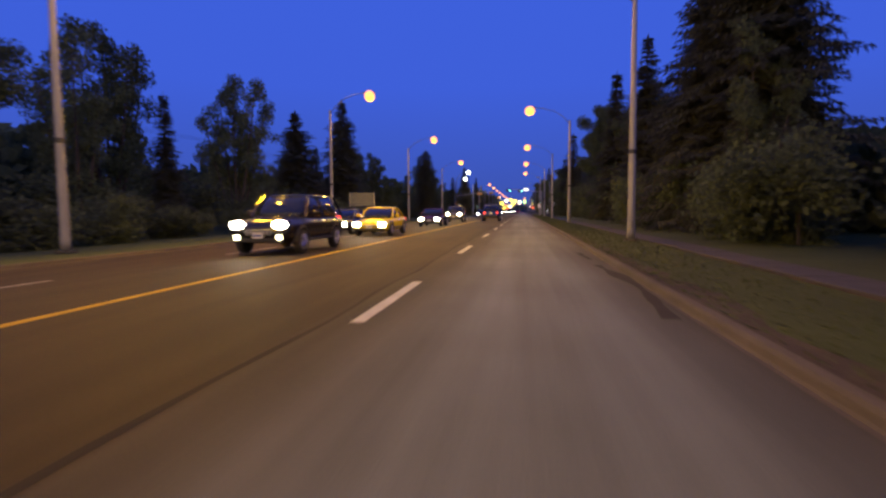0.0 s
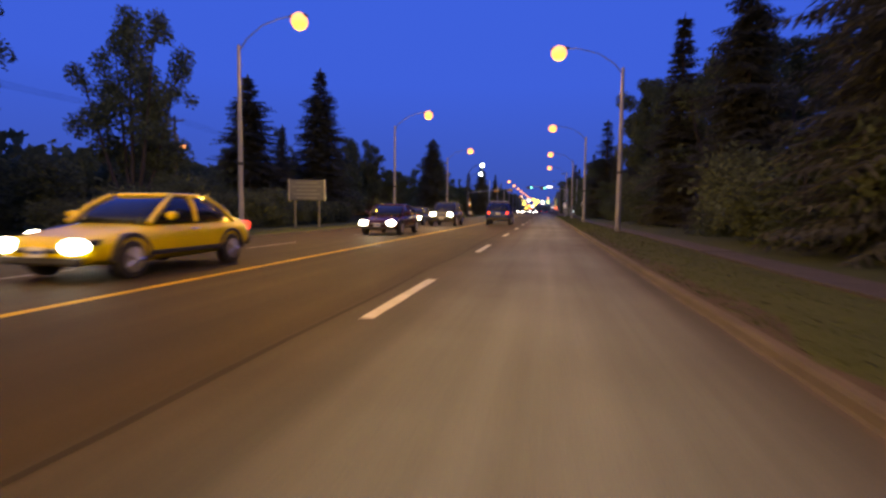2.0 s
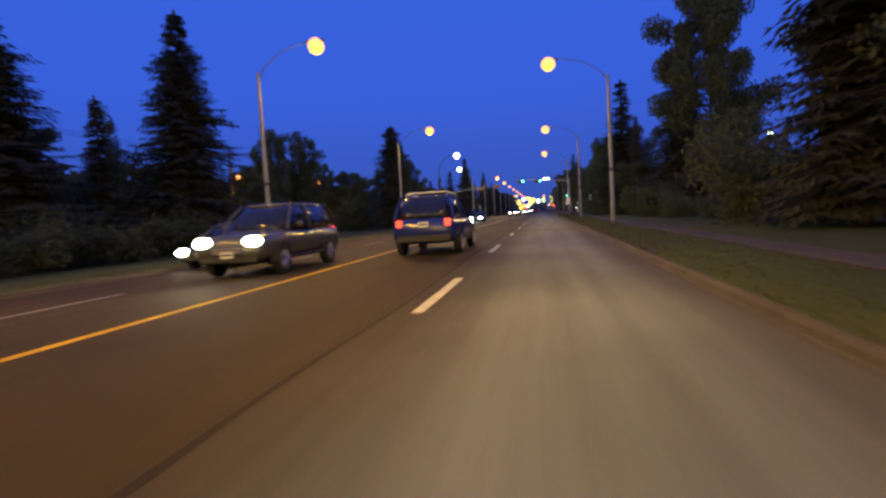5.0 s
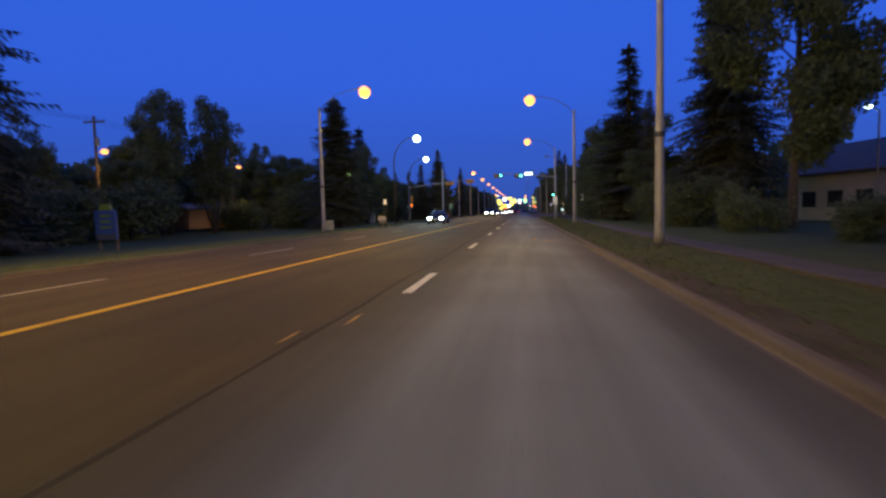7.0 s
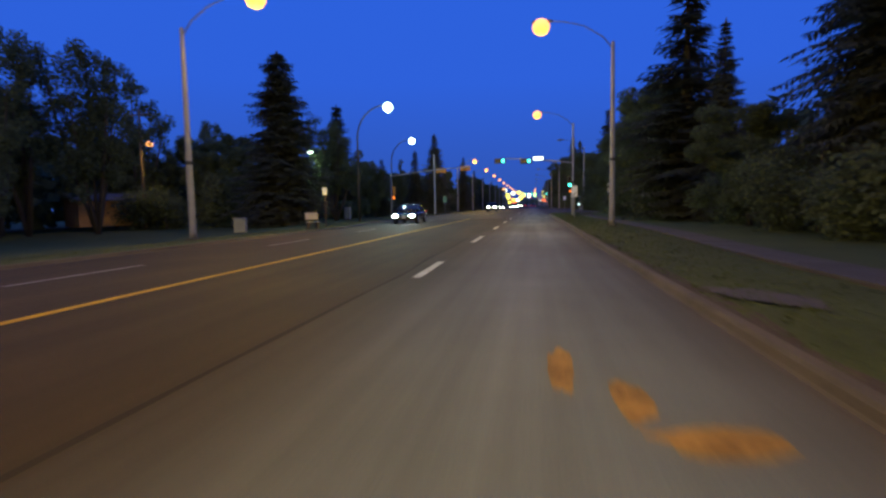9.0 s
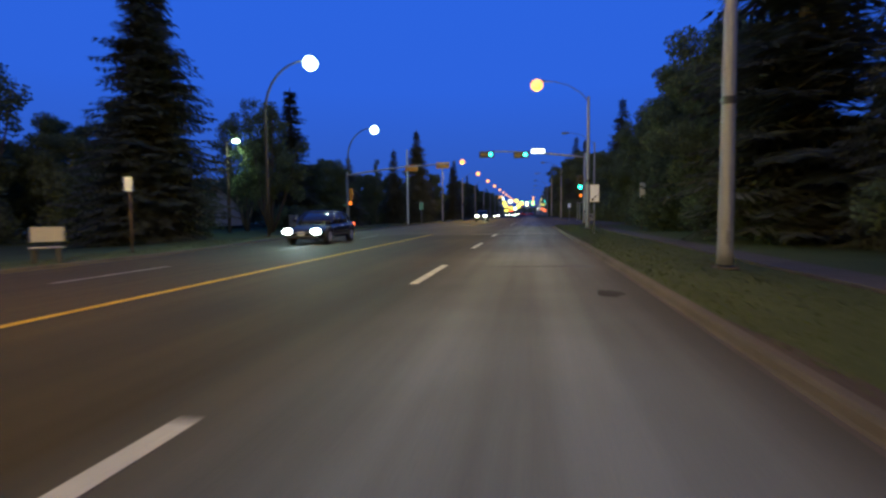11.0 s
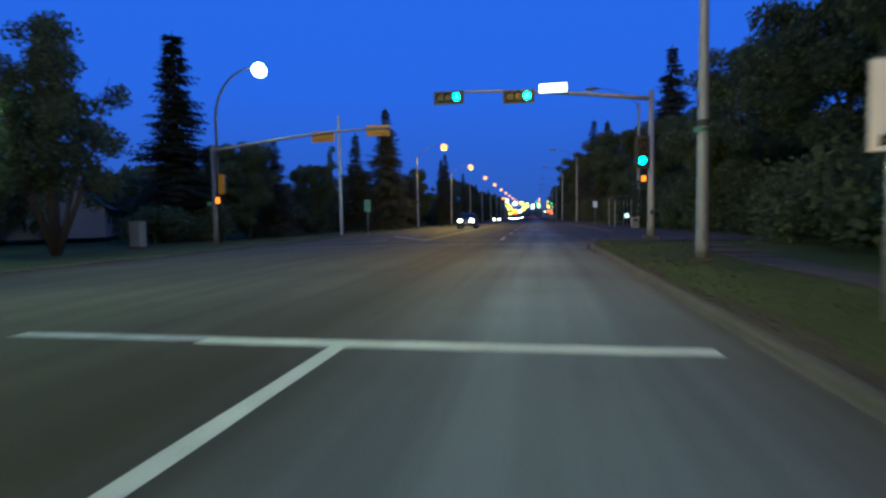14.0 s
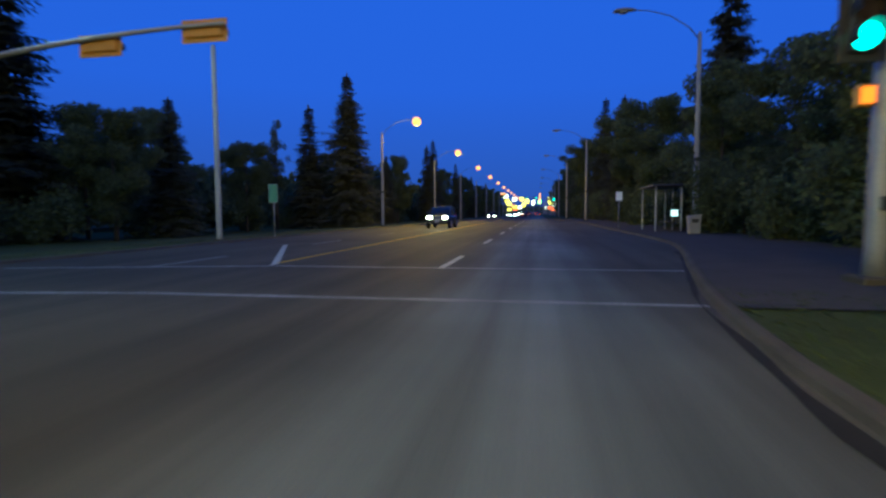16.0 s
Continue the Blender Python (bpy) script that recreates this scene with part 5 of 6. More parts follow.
# trees beside the right-hand path
RIGHT_TREES = (
    ("b", 1, 12.5, 8.0, 12.0, 1.0), ("s", 2, 14.4, 29.5, 22.0, 0.75), ("b", 3, 16.5, 18.0, 4.6, 1.4), ("s", 2, 13.2, 33.0, 19.5, 0.95), ("s", 0, 15.5, 41.0, 21.0, 1.0), ("b", 2, 12.6, 27.0, 9.5, 1.0),
    ("s", 3, 16.3, 37.0, 18.5, 0.9), ("s", 0, 12.6, 50.0, 16.0, 0.95), ("b", 3, 17.5, 56.0, 12.0, 0.9), ("s", 1, 12.3, 64.0, 16.4, 1.15), ("b", 1, 17.2, 71.0, 14.0, 0.85),
    ("b", 1, 15.0, 90.0, 17.0, 0.68), ("b", 3, 27.0, 87.0, 15.0, 1.0), ("s", 2, 16.0, 102.0, 18.5, 0.9), ("b", 3, 12.2, 106.0, 5.6, 1.2),
    ("s", 3, 12.2, 117.5, 16.6, 1.7), ("s", 0, 13.2, 113.0, 11.5, 0.8), ("b", 1, 12.2, 125.0, 10.2, 0.95), ("b", 3, 12.8, 134.0, 10.8, 0.95), ("b", 1, 13.5, 143.0, 10.4, 0.95),
    ("b", 1, 13.0, 152.0, 9.6, 1.0), ("b", 0, 17.0, 137.0, 13.0, 1.1), ("b", 2, 17.5, 147.0, 14.0, 1.2), ("s", 2, 17.0, 157.0, 13.5, 1.0), ("b", 2, 15.4, 62.0, 14.5, 1.1), ("s", 0, 14.8, 176.0, 16.6, 1.0), ("b", 3, 13.6, 163.0, 8.6, 1.0), ("b", 1, 13.0, 171.0, 8.8, 1.0), ("b", 3, 12.4, 184.0, 10.2, 1.0),
    ("b", 1, 12.2, 195.0, 11.0, 1.0), ("s", 2, 12.6, 207.0, 15.0, 0.8), ("s", 0, 12.0, 221.0, 17.4, 0.9), ("b", 1, 12.0, 234.0, 13.0, 0.95), ("b", 3, 11.6, 250.0, 13.5, 1.0),
    ("s", 2, 11.8, 268.0, 16.0, 0.9), ("b", 1, 11.6, 286.0, 13.0, 1.0), ("b", 3, 11.4, 306.0, 13.5, 1.0), ("s", 0, 11.4, 330.0, 15.0, 1.0), ("b", 1, 11.4, 352.0, 13.0, 1.1), ("b", 3, 11.4, 385.0, 13.0, 1.1),
)
turns = random.Random(5)
for trees in (LEFT_TREES, RIGHT_TREES):
    for kind, k, x, y, h, wide in trees:
        if x > 0:
            x, h = x - 1.6, h * 1.06
        if kind == "s":
            plant(SPRUCES, k, x, y, h, 16.0, turns.uniform(0, 360), wide)
        else:
            plant(BROADS, k, x, y, h, 13.6, turns.uniform(0, 360), wide)
for k in range(46):
    y = -8 + 7.2 * k + turns.uniform(-2, 2)
    if 136 < y < 157 or 103 < y < 118:
        continue
    plant(SHRUBS, k % 3, -27.5 - 4 * turns.random() - (3 if 75 < y < 130 else 0), y, turns.uniform(3.2, 5.4), 4.0, turns.uniform(0, 360), turns.uniform(1.0, 1.5))
for k in range(58):
    y = 2 + 5.2 * k + turns.uniform(-1.5, 1.5)
    if 53 < y < 69:
        continue
    plant(SHRUBS, k % 3, 9.1 + 2.2 * turns.random(), y, turns.uniform(1.6, 2.4) if 74 < y < 95 else turns.uniform(3.0, 5.2), 4.0, turns.uniform(0, 360), turns.uniform(0.9, 1.2))

# low undergrowth close behind the lamps across the road
for k in range(19):
    y = 6 + 3.9 * k + turns.uniform(-1, 1)
    plant(SHRUBS, k % 3, (-21.5 if y < 56 else -23.5) - 1.6 * turns.random(), y, turns.uniform(2.0, 3.4), 4.0, turns.uniform(0, 360), turns.uniform(1.2, 1.6))


def far_woods(name, x0, x1, y0, y1, h, n, seed, label):
    """A deep band of distant woodland foliage with an uneven top."""
    rng = np.random.default_rng(seed)
    x = rng.uniform(x0, x1, n)
    y = rng.uniform(y0, y1, n)
    tops = np.array([h * (0.75 + 0.45 * noise.noise(Vector((b * 0.06, a * 0.05, seed))) + 0.25 * noise.noise(Vector((b * 0.21, 0, seed)))) for a, b in zip(x, y)])
    z = tops * (rng.random(n) ** 0.7)
    up = rng.normal(0, 1, (n, 3))
    up /= np.linalg.norm(up, axis=1)[:, None]
    sd = np.cross(up, rng.normal(0, 1, (n, 3)))
    sd /= np.linalg.norm(sd, axis=1)[:, None]
    scale = rng.uniform(0.45, 0.95, (n, 1))
    ob = new(name, quads_mesh(name, np.stack([x, y, z], 1), up * scale, sd * scale * 0.7, M["leaf"]))
    return tagged(ob, label, "woods", kind="stuff")


far_woods("far_woods", -60, -42, -30, 260, 9.0, 36000, 41, "dark distant woods behind the back lane")
far_woods("far_woods", -46, -26, 200, 620, 9.0, 26000, 42, "dark distant woods along the far road")
far_woods("far_woods", 15, 30, 113, 620, 8.5, 36000, 43, "dark distant woods behind the roadside trees")
far_woods("far_woods", 17, 34, -30, 60, 7.0, 14000, 44, "dark woods behind the first roadside trees")
far_woods("far_woods", -60, 60, 720, 800, 11.0, 9000, 45, "dark woods closing the end of the road")
far_woods("far_woods", -60, 50, -90, -70, 10.0, 9000, 46, "dark woods far behind along the road")


# ---- houses ----
def house(label, w, d, wall_h, ridge, wall_mat, lit_windows, plain=False):
    """A gabled house whose long side faces -x or +x; windows have frames and sills."""
    root = thing("house", label, "house", "houses")
    b = Build()
    b.box(-w / 2, w / 2, -d / 2, d / 2, -0.2, wall_h)
    b.add([(-w / 2, -d / 2, wall_h), (w / 2, -d / 2, wall_h), (0, -d / 2, ridge), (-w / 2, d / 2, wall_h), (w / 2, d / 2, wall_h), (0, d / 2, ridge)], [(0, 1, 2), (4, 3, 5)])
    part("wall", b, wall_mat, root)
    b = Build()
    e, t = 0.5, 0.14
    k = (ridge - wall_h) / (w / 2)
    for s in (-1, 1):
        b.loft([[(s * (w / 2 + e), -d / 2 - e, wall_h - e * k), (0, -d / 2 - e, ridge), (0, d / 2 + e, ridge), (s * (w / 2 + e), d / 2 + e, wall_h - e * k)],
                [(s * (w / 2 + e), -d / 2 - e, wall_h - e * k + t), (0, -d / 2 - e, ridge + t), (0, d / 2 + e, ridge + t), (s * (w / 2 + e), d / 2 + e, wall_h - e * k + t)]])
    roof = part("roof", b, M["shingle"], root)
    if plain:
        b = Build()
        b.box(-w * 0.32, w * 0.32, -d / 2 - 0.04, -d / 2, 0, wall_h * 0.86, 0.01)
        part("door", b, M["ochre"], root, "wide garage door")
        return root
    b = Build()
    b.box(w * 0.15, w * 0.15 + 0.6, -0.3, 0.3, ridge - 1.2, ridge + 0.7, 0.03)
    part("chimney", b, M["stucco"], roof)
    n = 0
    for s in (-1, 1):
        for yy in (-d * 0.3, 0.0, d * 0.3):
            x = s * w / 2
            lit_here = n in lit_windows
            n += 1
            b = Build()
            b.box(min(x, x + s * 0.05), max(x, x + s * 0.05), yy - 0.75, yy + 0.75, 0.95, 2.25, 0.01)
            win = part("window", b, M["stucco"], root)
            b = Build()
            b.box(min(x + s * 0.03, x + s * 0.056), max(x + s * 0.03, x + s * 0.056), yy - 0.66, yy + 0.66, 1.04, 2.16)
            part("pane", b, M["window_lit"] if lit_here else M["window"], win)
            b = Build()
            b.box(min(x, x + s * 0.12), max(x, x + s * 0.12), yy - 0.8, yy + 0.8, 0.88, 0.95, 0.01)
            part("sill", b, M["stucco"], win)
    b = Build()
    b.box(-0.5, 0.5, -d / 2 - 0.05, -d / 2, 0, 2.05, 0.01)
    part("door", b, M["wood_pole"], root)
    return root


place(house("grey stucco bungalow behind trees with a dark roof", 8, 11, 2.7, 5.6, M["stucco"], ()), -46.0, 165.0, 0.1, 36)
place(house("grey stucco house seen between dark trees", 7.0, 8.0, 3.6, 5.6, M["stucco"], ()), 24.5, 101.5, -0.2, 12)
place(house("low house behind shrubs with glowing yellow windows", 8, 11, 2.7, 4.4, M["siding"], (0, 1, 2)), 22.2, 72.8, -0.95, 0)
place(house("small ochre garage lit by an amber yard light", 4.0, 5.0, 2.2, 2.7, M["ochre"], (), True), -39.8, 121.5, 0.1, -30)
place(house("dark bungalow half hidden across the road", 9, 12, 2.7, 4.6, M["stucco"], ()), -46.0, 20.0, 0.1, 0)

# a yard lamp behind the right-hand trees
yard = thing("yard_lamp", "white yard lamp on a slim pole among trees", "lamp")
b = Build()
b.tube([(0, 0, -0.1), (0, 0, 6.6), (-0.5, 0, 6.9)], [0.07, 0.05, 0.03], 8)
part("pole", b, M["galv"], yard, smooth=True)
b = Build()
b.ball((-0.6, 0, 6.85), 0.16, 1.2, 1.0, 0.8)
part("lens", b, M["lamp_cool"], yard, smooth=True)
place(yard, 20.8, 96.0, -0.1)


# ---- cars ----
def car(label, paint, kind, head_mat, fog=False, tail_on=True, rack=False):
    """A car that faces -y, with body, cabin glass, roof, pillars, wheels and lamps."""
    tall = {"suv": 0.30, "sedan": 0.0, "van": 0.22}[kind]
    root = thing("car", label, "car", "cars on the road")
    hw = 0.90 + tall * 0.15
    belt = 0.92 + tall * 0.55
    roof_z = 1.43 + tall
    nose, tail = -2.25, 2.2
    if kind == "sedan":
        spec = [(nose, 0.38, 0.60, 0.70), (nose + 0.12, 0.26, 0.70, 0.82), (-1.5, 0.22, 0.80, hw), (-0.6, 0.22, belt, hw), (0.2, 0.22, belt + 0.02, hw), (1.2, 0.24, belt + 0.05, hw), (tail - 0.25, 0.28, belt + 0.05, hw - 0.05), (tail, 0.42, belt - 0.08, 0.76)]
        cabin = [(-0.98, -0.20), (1.55, 0.85)]
    else:
        spec = [(nose, 0.46, 0.78, 0.74), (nose + 0.10, 0.34, 0.98, 0.86), (-1.5, 0.30, 1.04, hw), (-1.0, 0.30, belt + 0.02, hw), (0.2, 0.30, belt + 0.02, hw), (1.4, 0.32, belt + 0.03, hw), (tail - 0.12, 0.36, belt, hw - 0.03), (tail, 0.46, belt - 0.12, 0.80)]
        cabin = [(-1.05, -0.45), (2.12, 1.75)]
    rings = []
    ys = np.array([q[0] for q in spec])
    for y in np.unique(np.concatenate([np.linspace(ys[0], ys[-1], 26), ys[:2], ys[-2:]])):
        z0, z1, w = (float(np.interp(y, ys, [q[n] for q in spec])) for n in (1, 2, 3))
        m, h = (z0 + z1) / 2, (z1 - z0) / 2
        ring = []
        for i in range(24):
            a = 2 * math.pi * (i + 0.5) / 24
            c, d = math.cos(a), math.sin(a)
            ring.append((w * math.copysign(abs(c) ** 0.45, c) * (1 - 0.05 * max(0, d)), y, m + h * math.copysign(abs(d) ** 0.5, d)))
        rings.append(ring[::-1])
    b = Build()
    b.loft(rings)
    body = part("body", b, paint, root, smooth=True)
    (f0, f1), (r0, r1) = cabin
    wb, wt = hw - 0.10, hw - 0.27
    rings = []
    for z, ya, yb, w in ((belt - 0.06, f0, r0, wb), (belt + 0.15, f0 + (f1 - f0) * 0.28, r0 + (r1 - r0) * 0.22, wb - 0.03), ((belt + roof_z) / 2, (f0 + f1) / 2 - 0.02, (r0 + r1) / 2 + 0.05, (wb + wt) / 2 + 0.02), (roof_z - 0.06, f1, r1, wt)):
        ring = []
        for i in range(28):
            a = 2 * math.pi * i / 28
            c, d = math.cos(a), math.sin(a)
            ring.append((w * math.copysign(abs(c) ** 0.35, c), (ya + yb) / 2 + (yb - ya) / 2 * math.copysign(abs(d) ** 0.35, d), z))
        rings.append(ring)
    b = Build()
    b.loft(rings)
    part("cabin_glass", b, M["car_glass"], root, "dark car glass", smooth=True)
    rings = []
    for z, grow in ((roof_z - 0.08, 0.015), (roof_z - 0.035, 0.01), (roof_z - 0.01, -0.06), (roof_z, -0.22)):
        ring = []
        for i in range(28):
            a = 2 * math.pi * i / 28
            c, d = math.cos(a), math.sin(a)
            ring.append(((wt + grow) * math.copysign(abs(c) ** 0.4, c), (f1 + r1) / 2 + ((r1 - f1) / 2 + grow) * math.copysign(abs(d) ** 0.4, d), z))
        rings.append(ring)
    b = Build()
    b.loft(rings)
    part("roof", b, paint, root, smooth=True)
    for s in (-1, 1):
        for y0, y1 in ((f0 + 0.05, f1 + 0.05), (0.28, 0.30), (r0 - 0.05, r1 - 0.05)):
            b = Build()
            b.tube([(s * (wb + 0.005), y0, belt - 0.03), (s * ((wb + wt) / 2 + 0.035), (y0 + y1) / 2, (belt + roof_z) / 2), (s * (wt + 0.01), y1, roof_z - 0.05)], [0.05, 0.045, 0.04], 6)
            part("pillar", b, paint, root)
        b = Build()
        b.box(s * (hw + 0.11) - 0.11, s * (hw + 0.11) + 0.07, f0 + 0.30, f0 + 0.44, belt + 0.02, belt + 0.17, 0.04)
        part("wing_mirror", b, paint, root)
        for y in (-1.40, 1.32):
            r = 0.32 + tall * 0.12
            b = Build()
            b.tube([(s * (hw - 0.20), y, r), (s * (hw - 0.17), y, r), (s * (hw - 0.02), y, r), (s * (hw + 0.015), y, r)], [r - 0.05, r, r, r - 0.04], 20)
            wheel = part("wheel", b, M["tyre"], root)
            b = Build()
            b.disc((s * (hw - 0.0), y, r), (s, 0, 0), r * 0.64, 0.022, 16)
            for i in range(5):
                a = 2 * math.pi * i / 5
                b.tube([(s * (hw + 0.03), y, r), (s * (hw + 0.026), y + r * 0.6 * math.cos(a), r + r * 0.6 * math.sin(a))], [0.05, 0.03], 5)
            part("rim", b, M["rim"], wheel)
            b = Build()
            arc = []
            for i in range(11):
                ca, sa = math.cos(math.pi * i / 10), math.sin(math.pi * i / 10)
                arc.append([(s * xx, y + rr * ca, r + rr * sa) for xx, rr in ((hw - 0.12, r + 0.05), (hw + 0.012, r + 0.05), (hw + 0.012, r + 0.11), (hw - 0.12, r + 0.11))])
            b.loft(arc)
            part("wheel_arch", b, M["trim"], root)
        zh = spec[1][2] - 0.12
        b = Build()
        b.loft([[(s * 0.40, nose - 0.01, zh - 0.10), (s * 0.78, nose + 0.06, zh - 0.09), (s * 0.82, nose + 0.08, zh + 0.07), (s * 0.46, nose + 0.0, zh + 0.06)], [(s * 0.40, nose + 0.14, zh - 0.10), (s * 0.80, nose + 0.24, zh - 0.09), (s * 0.84, nose + 0.28, zh + 0.09), (s * 0.46, nose + 0.18, zh + 0.08)]])
        unit = part("headlight", b, M["window"], root)
        b = Build()
        # bulb larger than a real one, with headlight glare built into its shape
        b.ball((s * 0.62, nose + 0.03, zh - 0.015), 0.15, 1.5, 0.7, 0.85)
        part("bulb", b, head_mat, unit, smooth=True)
        if fog:
            b = Build()
            b.disc((s * 0.62, nose - 0.005, 0.50), (0, -1, 0), 0.075, 0.03, 16)
            part("fog_light", b, M["foglight"], root)
        zt = belt - 0.10
        b = Build()
        b.box(s * 0.70 - 0.09, s * 0.70 + 0.09, tail - 0.14, tail + 0.012, zt - 0.16, zt + 0.06, 0.03)
        part("tail_light", b, M["taillight"], root)
        b = Build()
        b.box(s * (hw + 0.0) - 0.012, s * (hw + 0.0) + 0.012, 0.05, 0.25, belt - 0.16, belt - 0.13, 0.004)
        part("door_handle", b, M["rim"], root)
        b = Build()
        b.box(s * (hw - 0.01) - 0.015, s * (hw - 0.01) + 0.015, -1.0, 0.92, 0.36, 0.44, 0.01)
        part("side_trim", b, M["trim"], root)
        if rack:
            b = Build()
            b.tube([(s * (wt - 0.05), f1 + 0.2, roof_z - 0.02), (s * (wt - 0.05), f1 + 0.3, roof_z + 0.07), (s * (wt - 0.05), r1 - 0.3, roof_z + 0.07), (s * (wt - 0.05), r1 - 0.2, roof_z - 0.02)], [0.02] * 4, 6)
            part("roof_rail", b, M["rim"], root)
    if rack:
        b = Build()
        b.box(-wt + 0.05, wt - 0.05, r1 - 0.5, r1 - 0.42, roof_z + 0.07, roof_z + 0.13, 0.02)
        part("crossbar", b, M["rim"], root)
    b = Build()
    b.box(-0.38, 0.38, nose - 0.025, nose + 0.05, spec[0][1] + 0.08, spec[0][2] - 0.06, 0.02)
    grille = part("grille", b, M["trim"], root)
    for k in range(3):
        b = Build()
        z = spec[0][1] + 0.13 + k * (spec[0][2] - spec[0][1] - 0.22) / 2.2
        b.box(-0.36, 0.36, nose - 0.034, nose - 0.024, z, z + 0.022, 0.003)
        part("slat", b, M["rim"], grille)
    b = Build()
    b.box(-0.72, 0.72, nose - 0.01, nose + 0.1, spec[0][1] - 0.10, spec[0][1] + 0.04, 0.03)
    part("front_bumper", b, M["trim"], root)
    b = Build()
    b.box(-0.78, 0.78, tail - 0.1, tail + 0.03, spec[-1][1] - 0.06, spec[-1][1] + 0.14, 0.03)
    part("rear_bumper", b, M["trim"], root)
    for y, z in ((nose - 0.04, spec[0][1] + 0.02), (tail + 0.012, belt - 0.26)):
        b = Build()
        b.box(-0.15, 0.15, y, y + 0.015, z, z + 0.15, 0.004)
        plate = part("number_plate", b, M["plate"], root)
        b = Build()
        b.box(-0.12, 0.12, y - 0.003 if y < 0 else y + 0.0155, y - 0.0005 if y < 0 else y + 0.018, z + 0.05, z + 0.10)
        part("text_bar", b, M["sign_blue"], plate)
    return root


INNER, OUTER = -7.25, -10.4
suv = car("black sport utility vehicle with lit headlights and fog lights", M["paint_black"], "suv", M["headlight"], fog=True)
place(suv, INNER, 14.6, road_z(INNER))
taxi = car("bright yellow sedan with lit headlights", M["paint_yellow"], "sedan", M["headlight"])
place(taxi, INNER - 0.1, 25.6, road_z(INNER - 0.1))
grey = car("dark grey sedan with lit headlights", M["paint_grey"], "sedan", M["headlight"])
place(grey, OUTER, 28.8, road_z(OUTER))
red = car("dark red sedan with lit headlights", M["paint_red"], "sedan", M["headlight"])
place(red, INNER, 41.4, road_z(INNER))
van = car("dark sport utility vehicle with lit headlights", M["paint_grey"], "suv", M["headlight"])
place(van, INNER, 56.0, road_z(INNER))
copy_thing(grey, pose(OUTER, 59.5, road_z(OUTER)))
cool_car = car("dark sedan with cool white headlights", M["paint_black"], "sedan", M["headlight_cool"])
place(cool_car, -9.2, 117.4, road_z(-9.2))
copy_thing(van, pose(INNER - 0.2, 178.0, road_z(INNER - 0.2)))
copy_thing(red, pose(OUTER, 262.0, road_z(OUTER)))
copy_thing(cool_car, pose(INNER, 300.0, road_z(INNER)))
copy_thing(taxi, pose(OUTER, 340.0, road_z(OUTER)))
copy_thing(suv, pose(INNER, 372.0, road_z(INNER)))
blue = car("dark blue sport utility vehicle with roof rack and red tail lights", M["paint_blue"], "suv", M["headlight"], rack=True)
place(blue, -3.6, 59.8, 0, 180)
for x, y, src in ((INNER, 318, grey), (OUTER, 352, van), (INNER, 395, taxi), (OUTER, 410, suv), (INNER, 430, grey), (OUTER, 446, van)):
    copy_thing(src, pose(x, y, road_z(x)))
for x, y, src in ((-3.6, 300, red), (0.1, 318, grey), (-3.6, 352, van), (0.1, 372, suv), (-3.6, 400, red), (0.1, 420, taxi)):
    copy_thing(src, pose(x, y, 0, 0, 0, 180))


def car_beam(x, y, z, colour, power):
    """The beam of an oncoming car's headlights, tipped down to the road."""
    data = bpy.data.lights.new("headlight_beam", "SPOT")
    data.energy, data.color = power, colour
    data.spot_size, data.spot_blend, data.shadow_soft_size = radians(70), 0.8, 0.15
    ob = new("headlight_beam", data)
    ob.matrix_world = look((x, y, z), (x + 0.3, y - 9, 0.0))


for x, y in ((INNER, 14.6), (INNER - 0.1, 25.6), (INNER, 41.4), (INNER, 56.0), (INNER - 0.2, 178.0)):
    car_beam(x, y - 2.4, 0.75, (1.0, 0.82, 0.55), 170)
car_beam(-9.2, 117.4 - 2.4, 0.6, (0.86, 0.92, 1.0), 220)


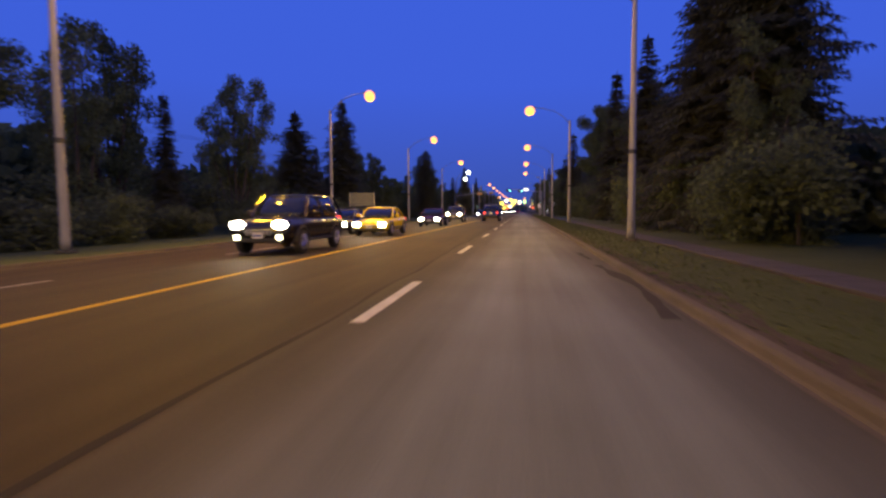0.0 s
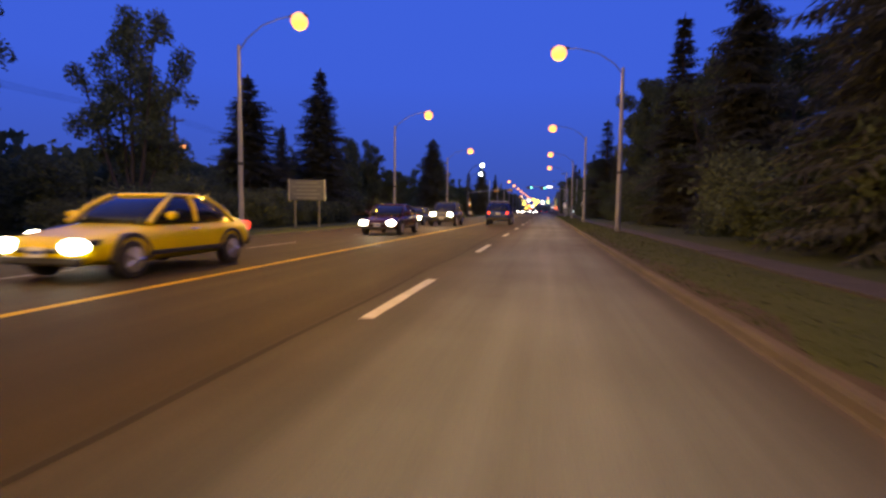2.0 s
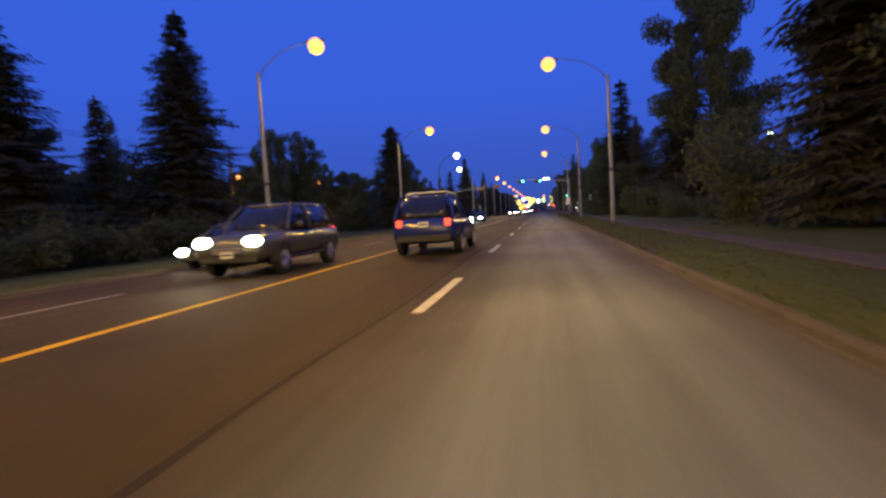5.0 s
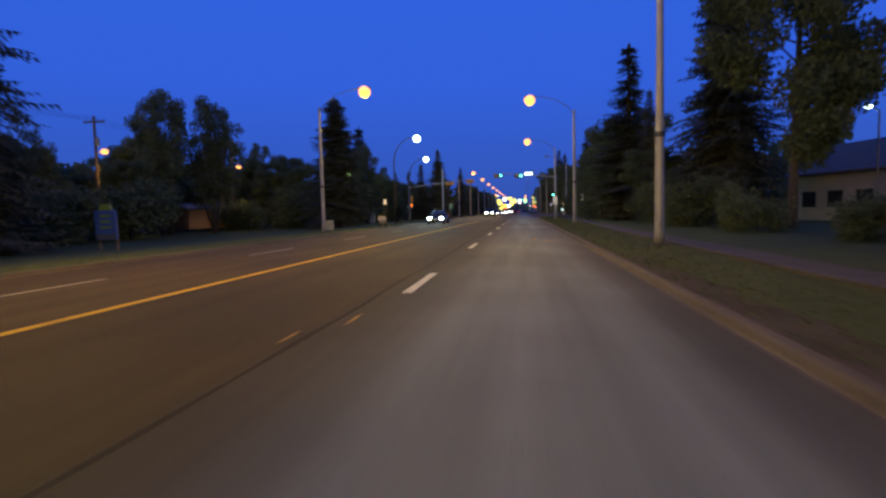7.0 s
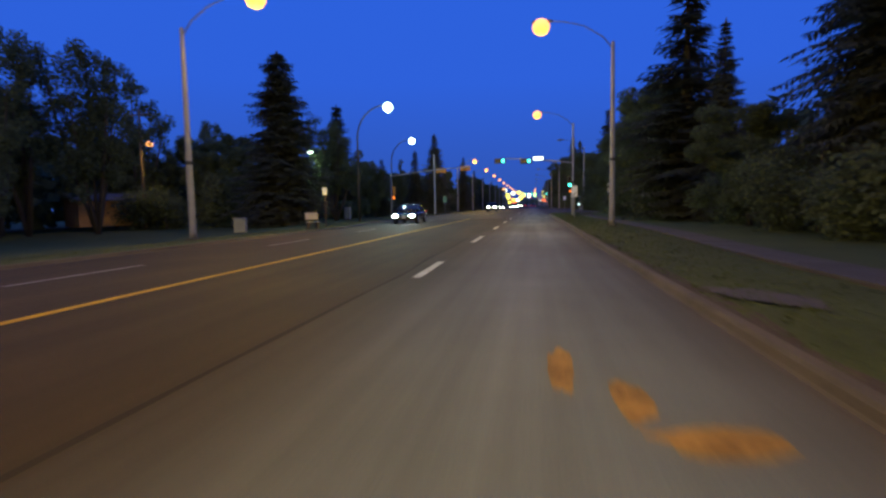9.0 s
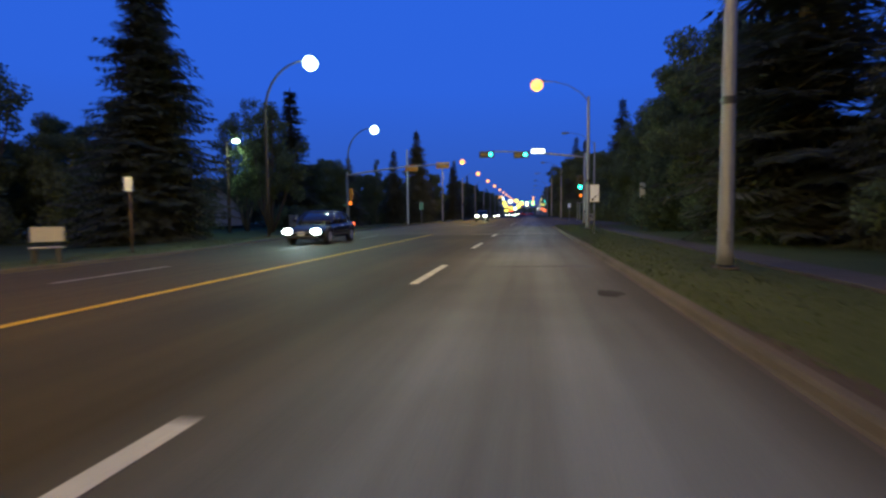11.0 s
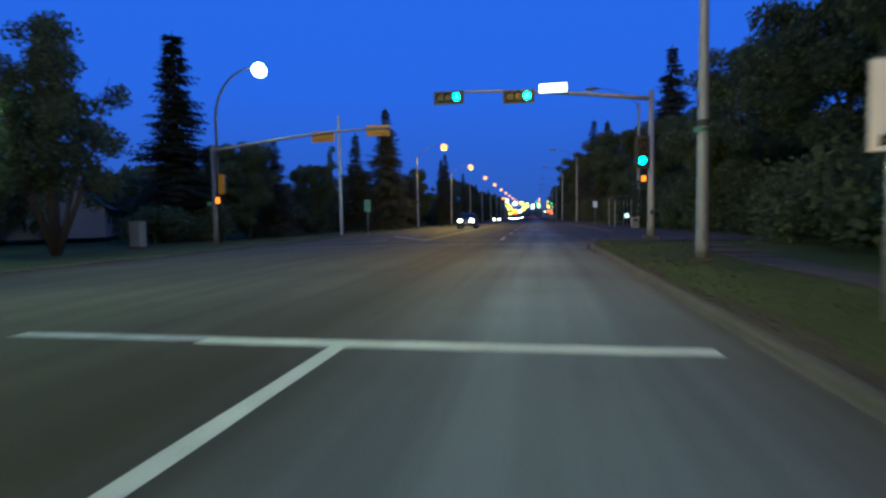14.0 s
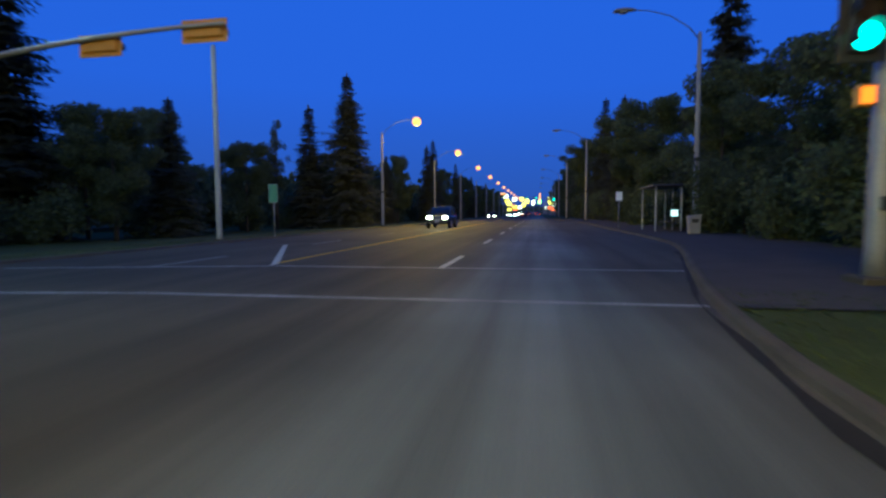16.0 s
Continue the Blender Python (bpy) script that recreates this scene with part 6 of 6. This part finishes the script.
# ---- grass tufts on the near verge ----
def tufts(name, seed, n, x_of, y0, y1, label):
    rng = np.random.default_rng(seed)
    y = rng.uniform(y0, y1, n)
    x = np.array([x_of(v, rng.random()) for v in y])
    up = np.stack([rng.normal(0, 0.03, n), rng.normal(0, 0.03, n), rng.uniform(0.008, 0.026, n)], 1)
    a = rng.uniform(0, math.pi, n)
    sd = np.stack([np.cos(a), np.sin(a), np.zeros(n)], 1) * 0.018
    c = np.stack([x, y, [turf_z(a, b) + 0.015 for a, b in zip(x, y)]], 1) + up * 0.6
    ob = new(name, quads_mesh(name, c, up, sd, M["blade"]))
    return tagged(ob, label, "grass", kind="stuff")


tufts("grass", 61, 42000, lambda y, r: kerb_right(y) + 0.18 + 3.7 * r ** 1.2, 2, 143, "short dull grass blades on the verge")
tufts("grass", 62, 16000, lambda y, r: kerb_left(y) - 0.2 - 3.6 * r, 20, 175, "short dull grass blades across the road")

# ---- pavement slabs beside the verge ----
def path_x(y):
    return 5.28 + 0.5 * smooth_step(88, 104, y)


path_bed = sheet([[(path_x(y) + q, y, turf_z(path_x(y), y) + h) for q, h in ((-0.58, -0.05), (-0.57, 0.02), (0.57, 0.02), (0.58, -0.05))] for y in range(-30, 142, 2)])
path_base = solid("pavement", path_bed, M["soil"], "concrete footpath of slabs behind the grass verge", "pavement", kind="structure")
slab = Build()
slab.box(-0.52, 0.52, -0.735, 0.735, 0, 0.05, 0.012)
slab_mesh = slab.mesh("slab", M["slab"])
shift = random.Random(3)
for k in range(113):
    o = new("slab", slab_mesh)
    o.parent = path_base
    y = -29.25 + 1.5 * k
    o.matrix_basis = pose(path_x(y), y, turf_z(path_x(y), y) + 0.005 + shift.uniform(-0.006, 0.006), shift.uniform(-0.3, 0.3), shift.uniform(-0.3, 0.3), 0)
bay = sheet([[(kerb_right(y) + 0.135, y, KERB + 0.014), (9.2, y, KERB + 0.03)] for y in [141.6, 142.6, 144] + list(range(146, 226, 2))])
solid("pavement_bay", bay, M["slab"], "concrete bus stop apron behind the kerb", "pavement", kind="structure")
